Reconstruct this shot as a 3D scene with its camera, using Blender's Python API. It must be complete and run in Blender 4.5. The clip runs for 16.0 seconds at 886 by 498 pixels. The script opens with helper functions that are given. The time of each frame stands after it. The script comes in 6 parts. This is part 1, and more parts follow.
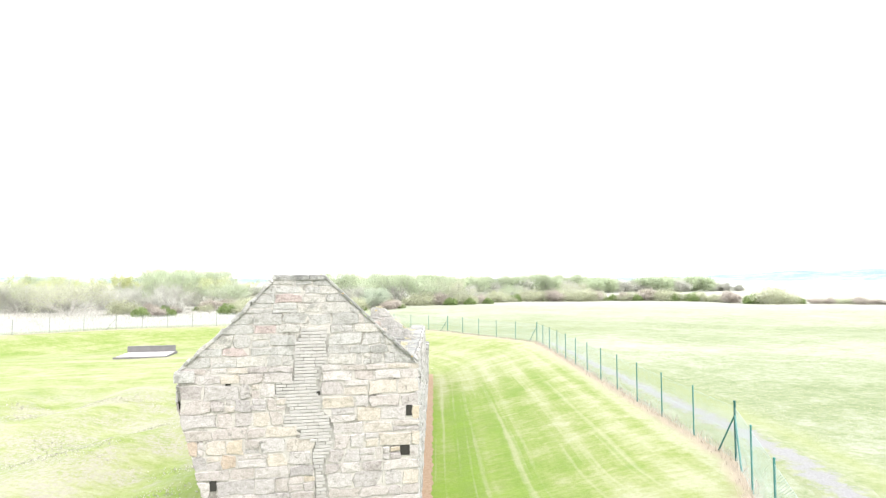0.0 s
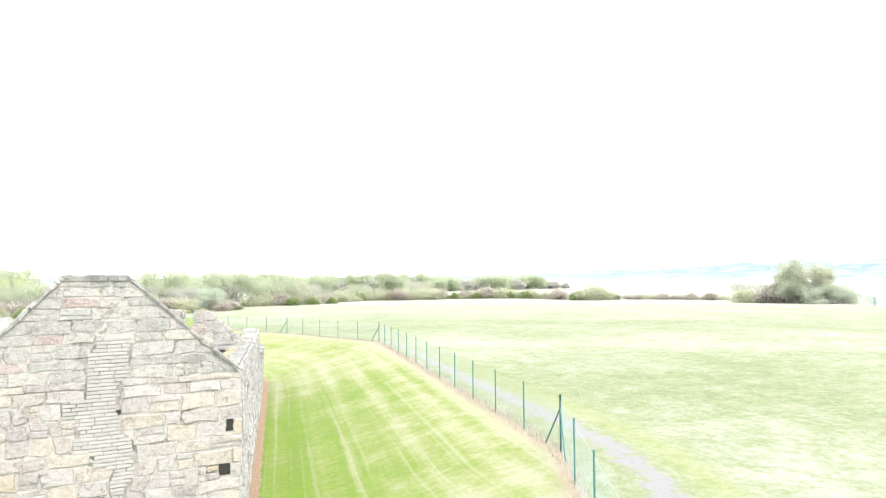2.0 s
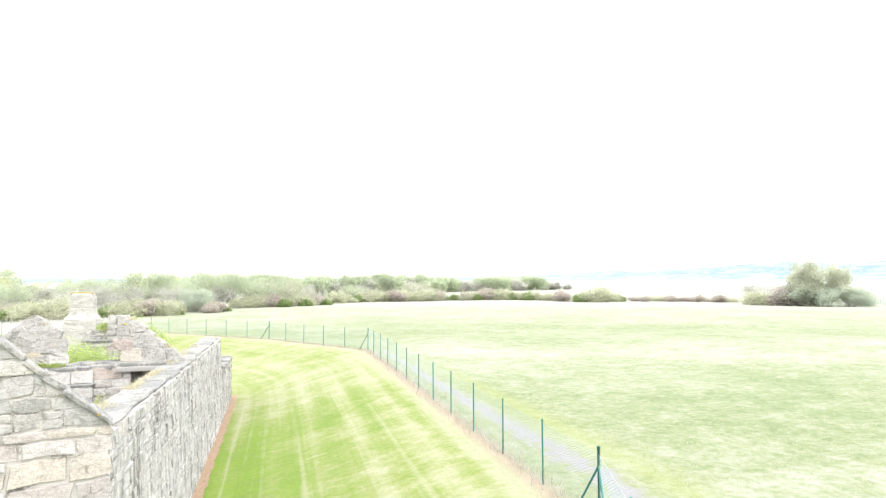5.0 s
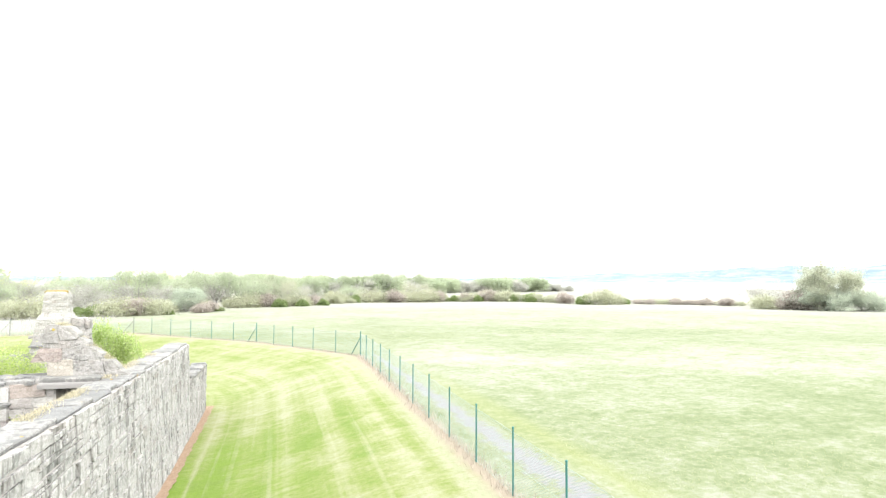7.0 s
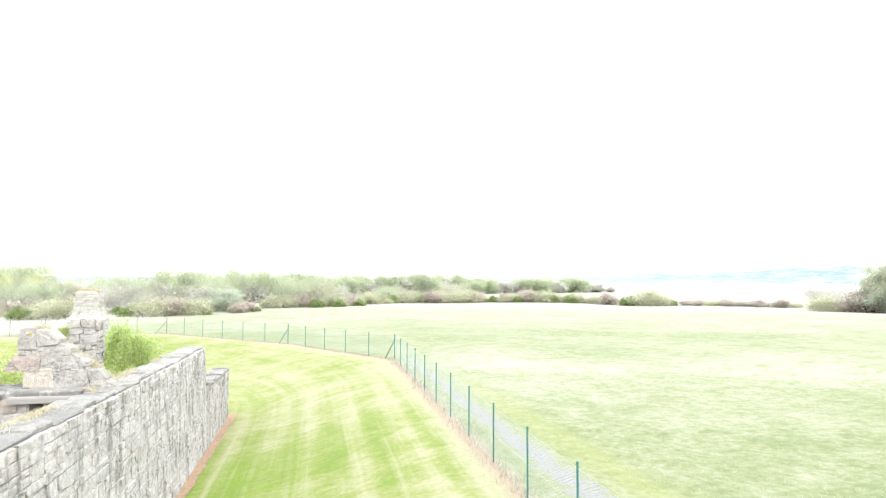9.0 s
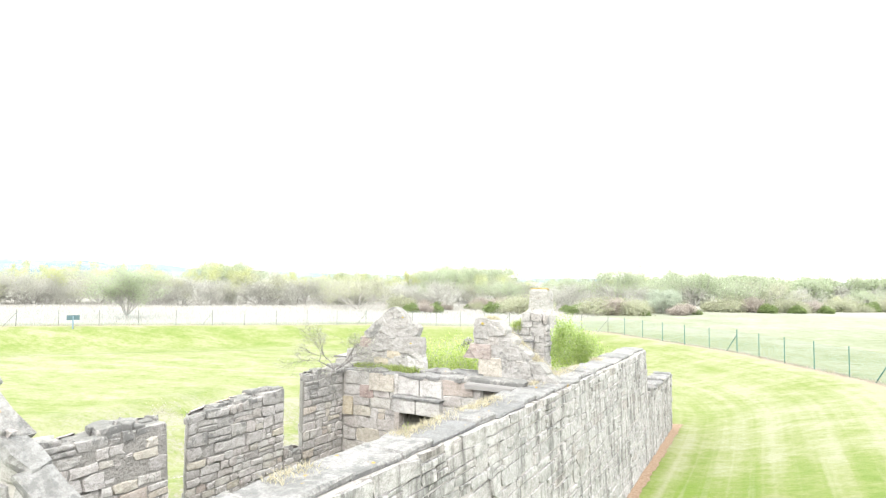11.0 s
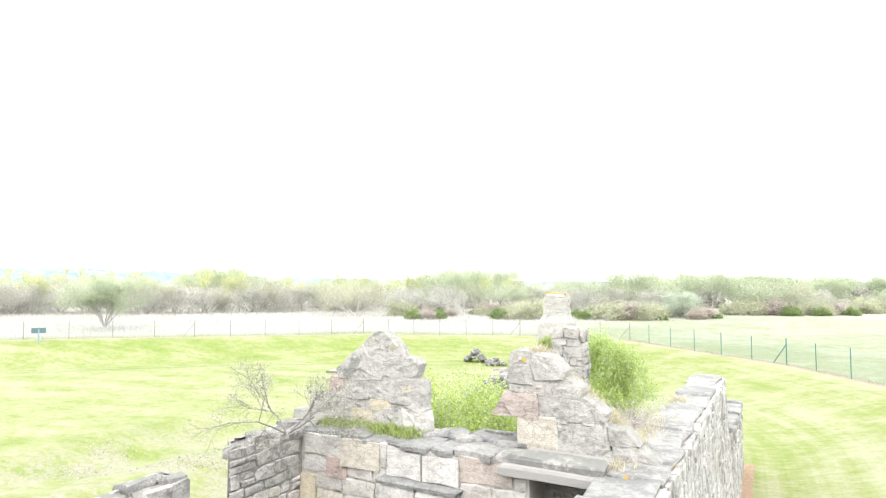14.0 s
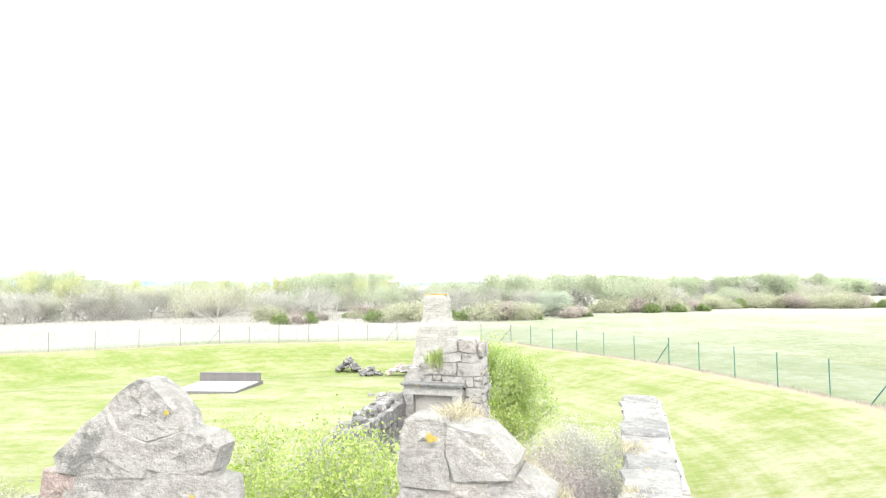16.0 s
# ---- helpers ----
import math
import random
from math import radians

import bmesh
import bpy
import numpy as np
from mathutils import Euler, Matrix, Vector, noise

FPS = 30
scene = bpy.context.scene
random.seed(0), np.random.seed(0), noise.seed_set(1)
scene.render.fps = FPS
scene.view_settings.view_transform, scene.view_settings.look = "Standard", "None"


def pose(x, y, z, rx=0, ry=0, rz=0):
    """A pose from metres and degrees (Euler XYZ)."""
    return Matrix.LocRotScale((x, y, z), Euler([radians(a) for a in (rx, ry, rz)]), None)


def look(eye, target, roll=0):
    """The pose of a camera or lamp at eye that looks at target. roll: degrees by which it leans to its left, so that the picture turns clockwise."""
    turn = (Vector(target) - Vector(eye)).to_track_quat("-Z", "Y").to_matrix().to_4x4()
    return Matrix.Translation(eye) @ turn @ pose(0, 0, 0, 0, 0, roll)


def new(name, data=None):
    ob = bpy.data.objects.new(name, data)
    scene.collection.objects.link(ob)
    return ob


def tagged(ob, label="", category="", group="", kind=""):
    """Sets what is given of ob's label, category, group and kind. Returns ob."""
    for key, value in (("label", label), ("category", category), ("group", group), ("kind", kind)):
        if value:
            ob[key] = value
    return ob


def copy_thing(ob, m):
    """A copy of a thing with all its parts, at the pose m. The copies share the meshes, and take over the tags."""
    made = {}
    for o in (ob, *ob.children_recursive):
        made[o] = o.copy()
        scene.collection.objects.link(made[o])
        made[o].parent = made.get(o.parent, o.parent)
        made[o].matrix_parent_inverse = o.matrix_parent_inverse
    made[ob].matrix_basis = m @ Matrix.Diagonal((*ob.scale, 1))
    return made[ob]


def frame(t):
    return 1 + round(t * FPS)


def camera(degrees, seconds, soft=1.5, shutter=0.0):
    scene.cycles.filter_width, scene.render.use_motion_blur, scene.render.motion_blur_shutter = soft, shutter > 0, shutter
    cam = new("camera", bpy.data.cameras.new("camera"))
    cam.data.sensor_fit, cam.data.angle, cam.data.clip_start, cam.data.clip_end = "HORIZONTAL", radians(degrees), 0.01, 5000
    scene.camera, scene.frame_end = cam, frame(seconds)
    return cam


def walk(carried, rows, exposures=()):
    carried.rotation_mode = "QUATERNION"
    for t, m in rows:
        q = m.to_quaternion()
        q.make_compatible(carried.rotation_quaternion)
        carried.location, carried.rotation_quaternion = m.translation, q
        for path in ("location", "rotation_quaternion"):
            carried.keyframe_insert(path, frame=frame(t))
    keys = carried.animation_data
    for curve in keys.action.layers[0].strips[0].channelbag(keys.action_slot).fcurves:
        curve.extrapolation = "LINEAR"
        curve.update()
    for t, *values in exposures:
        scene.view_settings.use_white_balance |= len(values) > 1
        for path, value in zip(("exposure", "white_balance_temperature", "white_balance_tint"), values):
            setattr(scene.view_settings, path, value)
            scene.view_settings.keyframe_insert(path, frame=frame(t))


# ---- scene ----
cam = camera(73.7, 16.0, soft=1.3)
PATH = [
    (0, (0.386, -12.374, 4.04), (0.417, -10.377, 4.147), -0.2),
    (0.5, (0.419, -12.254, 4.075), (0.574, -10.263, 4.178), -0.0),
    (1, (0.501, -12.154, 4.069), (0.927, -10.202, 4.174), -0.2),
    (1.5, (0.587, -12.038, 4.079), (1.127, -10.115, 4.183), -0.3),
    (2, (0.697, -11.819, 4.061), (1.238, -9.896, 4.162), -0.4),
    (2.5, (0.828, -11.317, 4.075), (1.37, -9.395, 4.176), -0.3),
    (3, (1.043, -10.669, 4.079), (1.584, -8.747, 4.18), -0.2),
    (3.5, (1.248, -10.016, 4.075), (1.789, -8.093, 4.179), -0.2),
    (4, (1.475, -9.327, 4.075), (2.016, -7.404, 4.177), -0.3),
    (6.5, (2.645, -5.904, 4.053), (3.181, -3.981, 4.16), 0.0),
    (7, (2.775, -5.345, 4.044), (3.313, -3.422, 4.15), 0.2),
    (7.5, (2.978, -4.765, 4.016), (3.517, -2.842, 4.124), 0.0),
    (8, (3.171, -4.218, 4.003), (3.767, -2.312, 4.112), -0.0),
    (8.2, (3.245, -4.0, 4.005), (3.915, -2.12, 4.112), 0.1),
    (10.3, (3.299, -1.911, 3.851), (2.595, -0.042, 3.954), 0.8),
    (10.5, (3.209, -1.76, 3.85), (2.344, 0.041, 3.95), 0.8),
    (11, (2.988, -1.444, 3.804), (2.031, 0.309, 3.908), 0.7),
    (11.5, (2.711, -1.043, 3.827), (1.753, 0.709, 3.933), 0.6),
    (12, (2.4, -0.529, 3.831), (1.441, 1.223, 3.939), 0.5),
    (12.5, (2.063, 0.053, 3.838), (1.102, 1.804, 3.946), 0.4),
    (13, (1.649, 0.76, 3.843), (0.688, 2.51, 3.955), 0.3),
    (13.5, (1.256, 1.474, 3.86), (0.295, 3.224, 3.975), 0.2),
    (14, (0.801, 2.26, 3.858), (-0.16, 4.009, 3.975), 0.1),
    (14.5, (0.413, 2.99, 3.861), (-0.55, 4.739, 3.979), 0.1),
    (15, (0.011, 3.80, 3.861), (-0.924, 5.564, 3.979), -0.1),
    (15.5, (-0.325, 4.61, 3.852), (-1.075, 6.46, 3.970), -0.3),
    (16, (-0.634, 5.50, 3.842), (-1.208, 7.412, 3.962), -0.5),
]
walk(cam, [(t, look(eye, target, roll)) for t, eye, target, roll in PATH])

# ---- world, sun, exposure ----
scene.view_settings.exposure = 1.58
SUN_EL, SUN_AZ = 52.0, 150.0
world = bpy.data.worlds.new("sky")
scene.world = world
world.use_nodes = True
wn = world.node_tree.nodes
sky = wn.new("ShaderNodeTexSky")
sky.sky_type = "NISHITA"
sky.sun_disc = False
sky.sun_elevation = radians(SUN_EL)
sky.sun_rotation = radians(SUN_AZ)
sky.air_density, sky.dust_density, sky.ozone_density = 1.0, 4.0, 0.6
haze = wn.new("ShaderNodeMix")
haze.data_type = "RGBA"
haze.inputs[0].default_value = 0.72
haze.inputs[7].default_value = (11.0, 11.3, 11.0, 1.0)
world.node_tree.links.new(sky.outputs[0], haze.inputs[6])
world.node_tree.links.new(haze.outputs[2], wn["Background"].inputs[0])
wn["Background"].inputs[1].default_value = 0.15
sun_data = bpy.data.lights.new("sun", "SUN")
sun_data.energy = 1.2
sun_data.angle = radians(35)
sun_data.color = (1.0, 0.97, 0.93)
sun = new("sun", sun_data)
az, el = radians(SUN_AZ), radians(SUN_EL)
sun.matrix_world = look((0, 0, 60), (-60 * math.cos(el) * math.sin(az), -60 * math.cos(el) * math.cos(az), 60 - 60 * math.sin(el)))


# ---- materials ----
class Mat:
    """A node material under construction."""

    def __init__(self, name, rough=0.9):
        self.m = bpy.data.materials.new(name)
        self.m.use_nodes = True
        self.t = self.m.node_tree
        self.b = self.t.nodes["Principled BSDF"]
        self.b.inputs["Roughness"].default_value = rough
        self.b.inputs["Specular IOR Level"].default_value = 0.25
        self.pos = self.t.nodes.new("ShaderNodeNewGeometry").outputs["Position"]

    def link(self, a, b):
        self.t.links.new(a, b)

    def noise(self, scale, detail=4.0, rough=0.6, vec=None, stretch=None):
        n = self.t.nodes.new("ShaderNodeTexNoise")
        n.inputs["Scale"].default_value = scale
        n.inputs["Detail"].default_value = detail
        n.inputs["Roughness"].default_value = rough
        v = vec or self.pos
        if stretch:
            mp = self.t.nodes.new("ShaderNodeMapping")
            mp.inputs["Scale"].default_value = stretch
            self.link(v, mp.inputs[0])
            v = mp.outputs[0]
        self.link(v, n.inputs["Vector"])
        return n.outputs["Fac"]

    def ramp(self, fac, stops, smooth=False):
        r = self.t.nodes.new("ShaderNodeValToRGB")
        els = r.color_ramp.elements
        if smooth:
            r.color_ramp.interpolation = "EASE"
        while len(els) < len(stops):
            els.new(0.5)
        for e, (p, c) in zip(els, stops):
            e.position = p
            e.color = (*c, 1) if isinstance(c, tuple) else (c, c, c, 1)
        self.link(fac, r.inputs[0])
        return r.outputs[0]

    def mix(self, fac, a, b, mode="MIX"):
        x = self.t.nodes.new("ShaderNodeMix")
        x.data_type = "RGBA"
        x.blend_type = mode
        for i, v in ((0, fac), (6, a), (7, b)):
            if isinstance(v, (int, float)):
                x.inputs[i].default_value = v
            elif isinstance(v, tuple):
                x.inputs[i].default_value = (*v, 1)
            else:
                self.link(v, x.inputs[i])
        return x.outputs[2]

    def math(self, op, a, b=0.0):
        x = self.t.nodes.new("ShaderNodeMath")
        x.operation = op
        for i, v in enumerate((a, b)):
            if isinstance(v, (int, float)):
                x.inputs[i].default_value = v
            else:
                self.link(v, x.inputs[i])
        return x.outputs[0]

    def random(self):
        return self.t.nodes.new("ShaderNodeObjectInfo").outputs["Random"]

    def island(self):
        return self.t.nodes.new("ShaderNodeNewGeometry").outputs["Random Per Island"]

    def attr(self, name):
        a = self.t.nodes.new("ShaderNodeAttribute")
        a.attribute_name = name
        return a.outputs["Fac"]

    def color(self, c):
        if isinstance(c, tuple):
            self.b.inputs["Base Color"].default_value = (*c, 1)
        else:
            self.link(c, self.b.inputs["Base Color"])
        return self

    def bump(self, fac, strength=0.4, distance=0.02):
        n = self.t.nodes.new("ShaderNodeBump")
        n.inputs["Strength"].default_value = strength
        n.inputs["Distance"].default_value = distance
        self.link(fac, n.inputs["Height"])
        self.link(n.outputs[0], self.b.inputs["Normal"])
        return self


def stone_mat(name, palette, dark=0.35, grey=(0.1, 0.1, 0.096), joined=False, lichen=0.0, runs=0.0, moss=0.0):
    """Weathered rubble stone: a tone of its own for each stone, grain, dark crust and pale scars."""
    m = Mat(name, 0.92)
    pick = m.island() if joined else m.random()
    tone = m.ramp(pick, palette)
    grain = m.noise(24, 6, 0.7)
    bed = m.noise(7, 6, 0.72, stretch=(1, 1, 1.7))
    c = m.mix(m.ramp(grain, [(0.3, 0.0), (0.75, 0.45)]), tone, (0.4, 0.395, 0.388))
    c = m.mix(m.ramp(bed, [(0.32, 0.75), (0.52, 0.0)]), c, (0.62, 0.6, 0.58), "MULTIPLY")
    c = m.mix(m.ramp(m.noise(4.5, 5, 0.8), [(0.46, 0.0), (0.5, 0.4), (0.54, 0.0)]), c, (0.5, 0.47, 0.44), "MULTIPLY")
    vor = m.t.nodes.new("ShaderNodeTexVoronoi")
    vor.feature = "DISTANCE_TO_EDGE"
    vor.inputs["Scale"].default_value = 5.5
    wv = m.t.nodes.new("ShaderNodeVectorMath")
    wv.operation = "ADD"
    nv = m.t.nodes.new("ShaderNodeTexNoise")
    nv.inputs["Scale"].default_value = 1.4
    m.link(m.pos, nv.inputs["Vector"])
    m.link(m.pos, wv.inputs[0])
    m.link(nv.outputs["Color"], wv.inputs[1])
    m.link(wv.outputs[0], vor.inputs["Vector"])
    crack = m.math("MULTIPLY", m.ramp(vor.outputs["Distance"], [(0.0, 1.0), (0.03, 0.0)]), m.ramp(m.noise(2.3, 3), [(0.5, 0.0), (0.62, 0.6)]))
    c = m.mix(crack, c, (0.22, 0.21, 0.2), "MULTIPLY")
    pit = m.noise(75, 3, 0.6)
    c = m.mix(m.ramp(pit, [(0.30, 0.5), (0.42, 0.0)]), c, (0.55, 0.53, 0.51), "MULTIPLY")
    vein = m.noise(9, 5, 0.7, stretch=(1, 1, 4.5))
    c = m.mix(m.ramp(vein, [(0.47, 0.0), (0.5, 0.35), (0.53, 0.0)]), c, (0.4, 0.38, 0.36), "MULTIPLY")
    crust = m.math("ADD", m.math("MULTIPLY", m.noise(1.7, 6, 0.7), 0.5), m.math("MULTIPLY", m.noise(8, 6, 0.75), 0.5))
    c = m.mix(m.ramp(crust, [(0.61 - dark * 0.24, 0.0), (0.675 - dark * 0.24, 0.8)]), c, grey)
    if runs:
        run = m.noise(5.0, 5, 0.7, stretch=(1, 1, 0.12))
        c = m.mix(m.ramp(run, [(0.5, 0.0), (0.62, runs)]), c, (0.36, 0.355, 0.35), "MULTIPLY")
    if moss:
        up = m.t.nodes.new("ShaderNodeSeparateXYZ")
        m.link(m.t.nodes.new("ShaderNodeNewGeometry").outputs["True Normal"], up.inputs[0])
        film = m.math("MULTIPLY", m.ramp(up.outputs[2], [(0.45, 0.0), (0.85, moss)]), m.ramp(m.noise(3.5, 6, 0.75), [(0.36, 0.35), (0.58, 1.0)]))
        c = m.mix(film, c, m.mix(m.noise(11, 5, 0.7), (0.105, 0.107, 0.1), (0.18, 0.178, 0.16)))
    if lichen:
        spot = m.noise(7.5, 3, 0.5)
        c = m.mix(m.ramp(spot, [(0.72 - lichen * 0.1, 0.0), (0.76 - lichen * 0.1, 0.9)]), c, (0.312, 0.198, 0.036))
    m.color(c)
    h = m.mix(0.5, grain, bed)
    m.bump(m.mix(0.15, h, pit), 0.8, 0.045)
    return m.m


PALE = [(0.0, (0.220, 0.203, 0.211)), (0.15, (0.330, 0.310, 0.314)), (0.32, (0.305, 0.269, 0.263)), (0.5, (0.370, 0.348, 0.350)), (0.66, (0.255, 0.228, 0.232)),
        (0.8, (0.345, 0.312, 0.288)), (0.92, (0.350, 0.312, 0.273)), (0.97, (0.335, 0.272, 0.201)), (1.0, (0.280, 0.203, 0.191))]
UPPER = [(0.0, (0.235, 0.231, 0.231)), (0.4, (0.319, 0.315, 0.315)), (0.7, (0.277, 0.269, 0.269)), (0.93, (0.344, 0.328, 0.313)), (1.0, (0.286, 0.218, 0.218))]
GREY = [(0.0, (0.25, 0.242, 0.233)), (0.3, (0.32, 0.31, 0.299)), (0.6, (0.278, 0.268, 0.257)), (0.85, (0.347, 0.339, 0.323)), (1.0, (0.278, 0.251, 0.233))]
M_STONE = stone_mat("gable_stone", PALE, 0.12)
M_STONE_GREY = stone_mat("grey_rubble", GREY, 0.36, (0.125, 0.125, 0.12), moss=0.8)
M_STUMP = stone_mat("blackened_rubble", GREY, 0.72, (0.085, 0.085, 0.088))
M_STONE_DARK = stone_mat("dark_crusted_rubble", GREY, 0.45, (0.13, 0.13, 0.128))
M_STONE_UP = stone_mat("weathered_gable_stone", UPPER, 0.36, (0.162, 0.159, 0.153))
HARL = [(0.0, (0.304, 0.301, 0.298)), (0.3, (0.389, 0.383, 0.38)), (0.6, (0.334, 0.322, 0.318)), (0.9, (0.414, 0.406, 0.401)), (1.0, (0.285, 0.262, 0.249))]
M_STONE_EAST = stone_mat("pale_outer_rubble", HARL, 0.42, (0.19, 0.19, 0.185), runs=0.85)
M_STONE_EAST_J = stone_mat("pale_outer_rubble_rest", HARL, 0.42, (0.19, 0.19, 0.185), joined=True, runs=0.85)
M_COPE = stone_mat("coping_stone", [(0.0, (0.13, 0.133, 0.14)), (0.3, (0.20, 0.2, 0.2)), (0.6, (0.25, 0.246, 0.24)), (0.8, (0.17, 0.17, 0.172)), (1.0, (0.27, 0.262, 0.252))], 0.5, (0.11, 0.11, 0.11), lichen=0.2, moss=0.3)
# inner walls: stone tones raised in place of the light missing there
INNER = [(0.0, (0.305, 0.291, 0.282)), (0.25, (0.399, 0.385, 0.377)), (0.5, (0.356, 0.33, 0.317)), (0.75, (0.416, 0.407, 0.394)), (0.93, (0.39, 0.36, 0.3)), (1.0, (0.339, 0.282, 0.257))]
M_STONE_IN = stone_mat("lightened_inner_stone", INNER, 0.12, (0.2, 0.195, 0.19))
M_WHITE = stone_mat("pale_lintel_stone", [(0.0, (0.413, 0.402, 0.392)), (1.0, (0.428, 0.418, 0.408))], 0.05)

m = Mat("lime_mortar", 0.95)
m.color(m.mix(m.ramp(m.noise(1.9, 5, 0.75), [(0.36, 0.0), (0.46, 1.0)]), (0.14, 0.13, 0.12), m.mix(m.noise(14, 5), (0.252, 0.24, 0.228), (0.396, 0.378, 0.36)))).bump(m.noise(60, 4), 0.6, 0.02)
M_MORTAR = m.m
m = Mat("core_fill", 0.95)
m.color(m.mix(m.noise(6, 5), (0.12, 0.114, 0.108), (0.3, 0.288, 0.27))).bump(m.noise(25, 4), 0.8, 0.05)
M_CORE = m.m
m = Mat("pale_brick", 0.9)
m.color(m.mix(m.ramp(m.noise(45, 4), [(0.3, 0.0), (0.8, 0.5)]), m.ramp(m.random(), [(0, (0.25, 0.242, 0.24)), (0.5, (0.31, 0.30, 0.297)), (1, (0.27, 0.257, 0.252))]), (0.24, 0.228, 0.222))).bump(m.noise(60, 4), 0.5, 0.01)
M_BRICK = m.m
m = Mat("dark_joint", 0.95)
m.color(m.mix(m.ramp(m.noise(1.6, 5, 0.7), [(0.4, 0.0), (0.6, 1.0)]), (0.10, 0.095, 0.09), (0.26, 0.25, 0.24))).bump(m.noise(40, 4), 0.5, 0.01)
M_JOINT = m.m
# near-black, stands for the shade inside the wall sockets
m = Mat("socket_shade", 1.0)
m.color(m.mix(m.noise(20, 4), (0.012, 0.012, 0.011), (0.036, 0.033, 0.03)))
M_SOCKET_SHADE = m.m
m = Mat("weathered_timber", 0.85)
m.color(m.mix(m.noise(8, 5, 0.7, stretch=(1, 12, 12)), (0.16, 0.155, 0.15), (0.30, 0.29, 0.285))).bump(m.noise(10, 5, 0.7, stretch=(1, 14, 14)), 0.5, 0.01)
M_TIMBER = m.m
m = Mat("green_coated_steel", 0.45)
m.color(m.mix(m.noise(30, 3), (0.025, 0.11, 0.1), (0.05, 0.15, 0.138)))
M_GREEN = m.m
m = Mat("green_coated_wire", 0.5)
m.color(m.mix(m.noise(3, 3), (0.18, 0.26, 0.25), (0.26, 0.31, 0.31)))
M_WIRE = m.m
m = Mat("orange_soil", 1.0)
m.color(m.mix(m.ramp(m.noise(16, 5), [(0.35, 0.0), (0.65, 1.0)]), (0.175, 0.115, 0.075), (0.265, 0.195, 0.14))).bump(m.noise(40, 4), 0.8, 0.03)
M_SOIL = m.m
m = Mat("concrete", 0.9)
m.color(m.mix(m.noise(3, 6, 0.7), (0.252, 0.24, 0.234), (0.36, 0.342, 0.336))).bump(m.noise(50, 4), 0.3, 0.01)
M_CONCRETE = m.m
m = Mat("dark_concrete", 0.9)
m.color(m.mix(m.noise(5, 6, 0.7, stretch=(1, 1, 0.3)), (0.085, 0.082, 0.085), (0.165, 0.158, 0.16))).bump(m.noise(50, 4), 0.3, 0.01)
M_CONCRETE_DARK = m.m
m = Mat("sign_board", 0.5)
m.color(m.mix(m.noise(20, 3), (0.06, 0.102, 0.12), (0.084, 0.132, 0.15)))
M_SIGN = m.m
m = Mat("sign_post", 0.5)
m.color((0.168, 0.24, 0.3))
M_SIGNPOST = m.m


def leaf_mat(name, a, b, glow=0.35, rough=0.6):
    """Leaves and blades: a tone for each leaf, with light coming through."""
    m = Mat(name, rough)
    c = m.mix(m.island(), a, b)
    m.color(c)
    tr = m.t.nodes.new("ShaderNodeBsdfTranslucent")
    m.link(c, tr.inputs[0])
    mx = m.t.nodes.new("ShaderNodeMixShader")
    mx.inputs[0].default_value = glow
    m.link(m.b.outputs[0], mx.inputs[1])
    m.link(tr.outputs[0], mx.inputs[2])
    m.link(mx.outputs[0], m.t.nodes["Material Output"].inputs[0])
    return m.m


# leaves of the distant trees: haze is counted in as raised, greyer tones
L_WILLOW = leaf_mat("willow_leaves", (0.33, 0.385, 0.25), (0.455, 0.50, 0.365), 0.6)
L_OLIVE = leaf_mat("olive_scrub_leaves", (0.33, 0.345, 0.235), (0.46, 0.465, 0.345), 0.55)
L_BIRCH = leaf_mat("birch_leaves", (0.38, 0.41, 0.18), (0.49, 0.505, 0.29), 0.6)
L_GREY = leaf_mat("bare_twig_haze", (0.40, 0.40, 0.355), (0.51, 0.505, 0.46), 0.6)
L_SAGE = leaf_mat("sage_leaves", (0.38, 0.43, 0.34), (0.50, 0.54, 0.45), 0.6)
L_GORSE = leaf_mat("gorse_leaves", (0.13, 0.19, 0.06), (0.26, 0.315, 0.15), 0.45)
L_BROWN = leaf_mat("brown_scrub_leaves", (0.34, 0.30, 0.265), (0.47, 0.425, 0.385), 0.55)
L_BRIGHT = leaf_mat("bright_spring_leaves", (0.19, 0.29, 0.05), (0.48, 0.54, 0.20), 0.6)
L_DEEP = leaf_mat("bush_leaves", (0.24, 0.34, 0.08), (0.43, 0.50, 0.22), 0.6)
L_DRY = leaf_mat("dry_grass", (0.35, 0.32, 0.22), (0.48, 0.44, 0.33), 0.45)
L_TAN = leaf_mat("fence_dry_grass", (0.30, 0.25, 0.205), (0.40, 0.35, 0.30), 0.3)
L_GRASS = leaf_mat("grass_blades", (0.19, 0.26, 0.06), (0.33, 0.37, 0.16), 0.45)
L_REED = leaf_mat("pale_reeds", (0.33, 0.32, 0.295), (0.43, 0.415, 0.39), 0.4)
L_BRAMBLE = leaf_mat("dead_bramble", (0.30, 0.26, 0.25), (0.43, 0.39, 0.375), 0.45)
m = Mat("bark", 0.9)
m.color(m.mix(m.noise(12, 5), (0.26, 0.25, 0.235), (0.38, 0.365, 0.345))).bump(m.noise(30, 4), 0.5, 0.02)
M_BARK = m.m

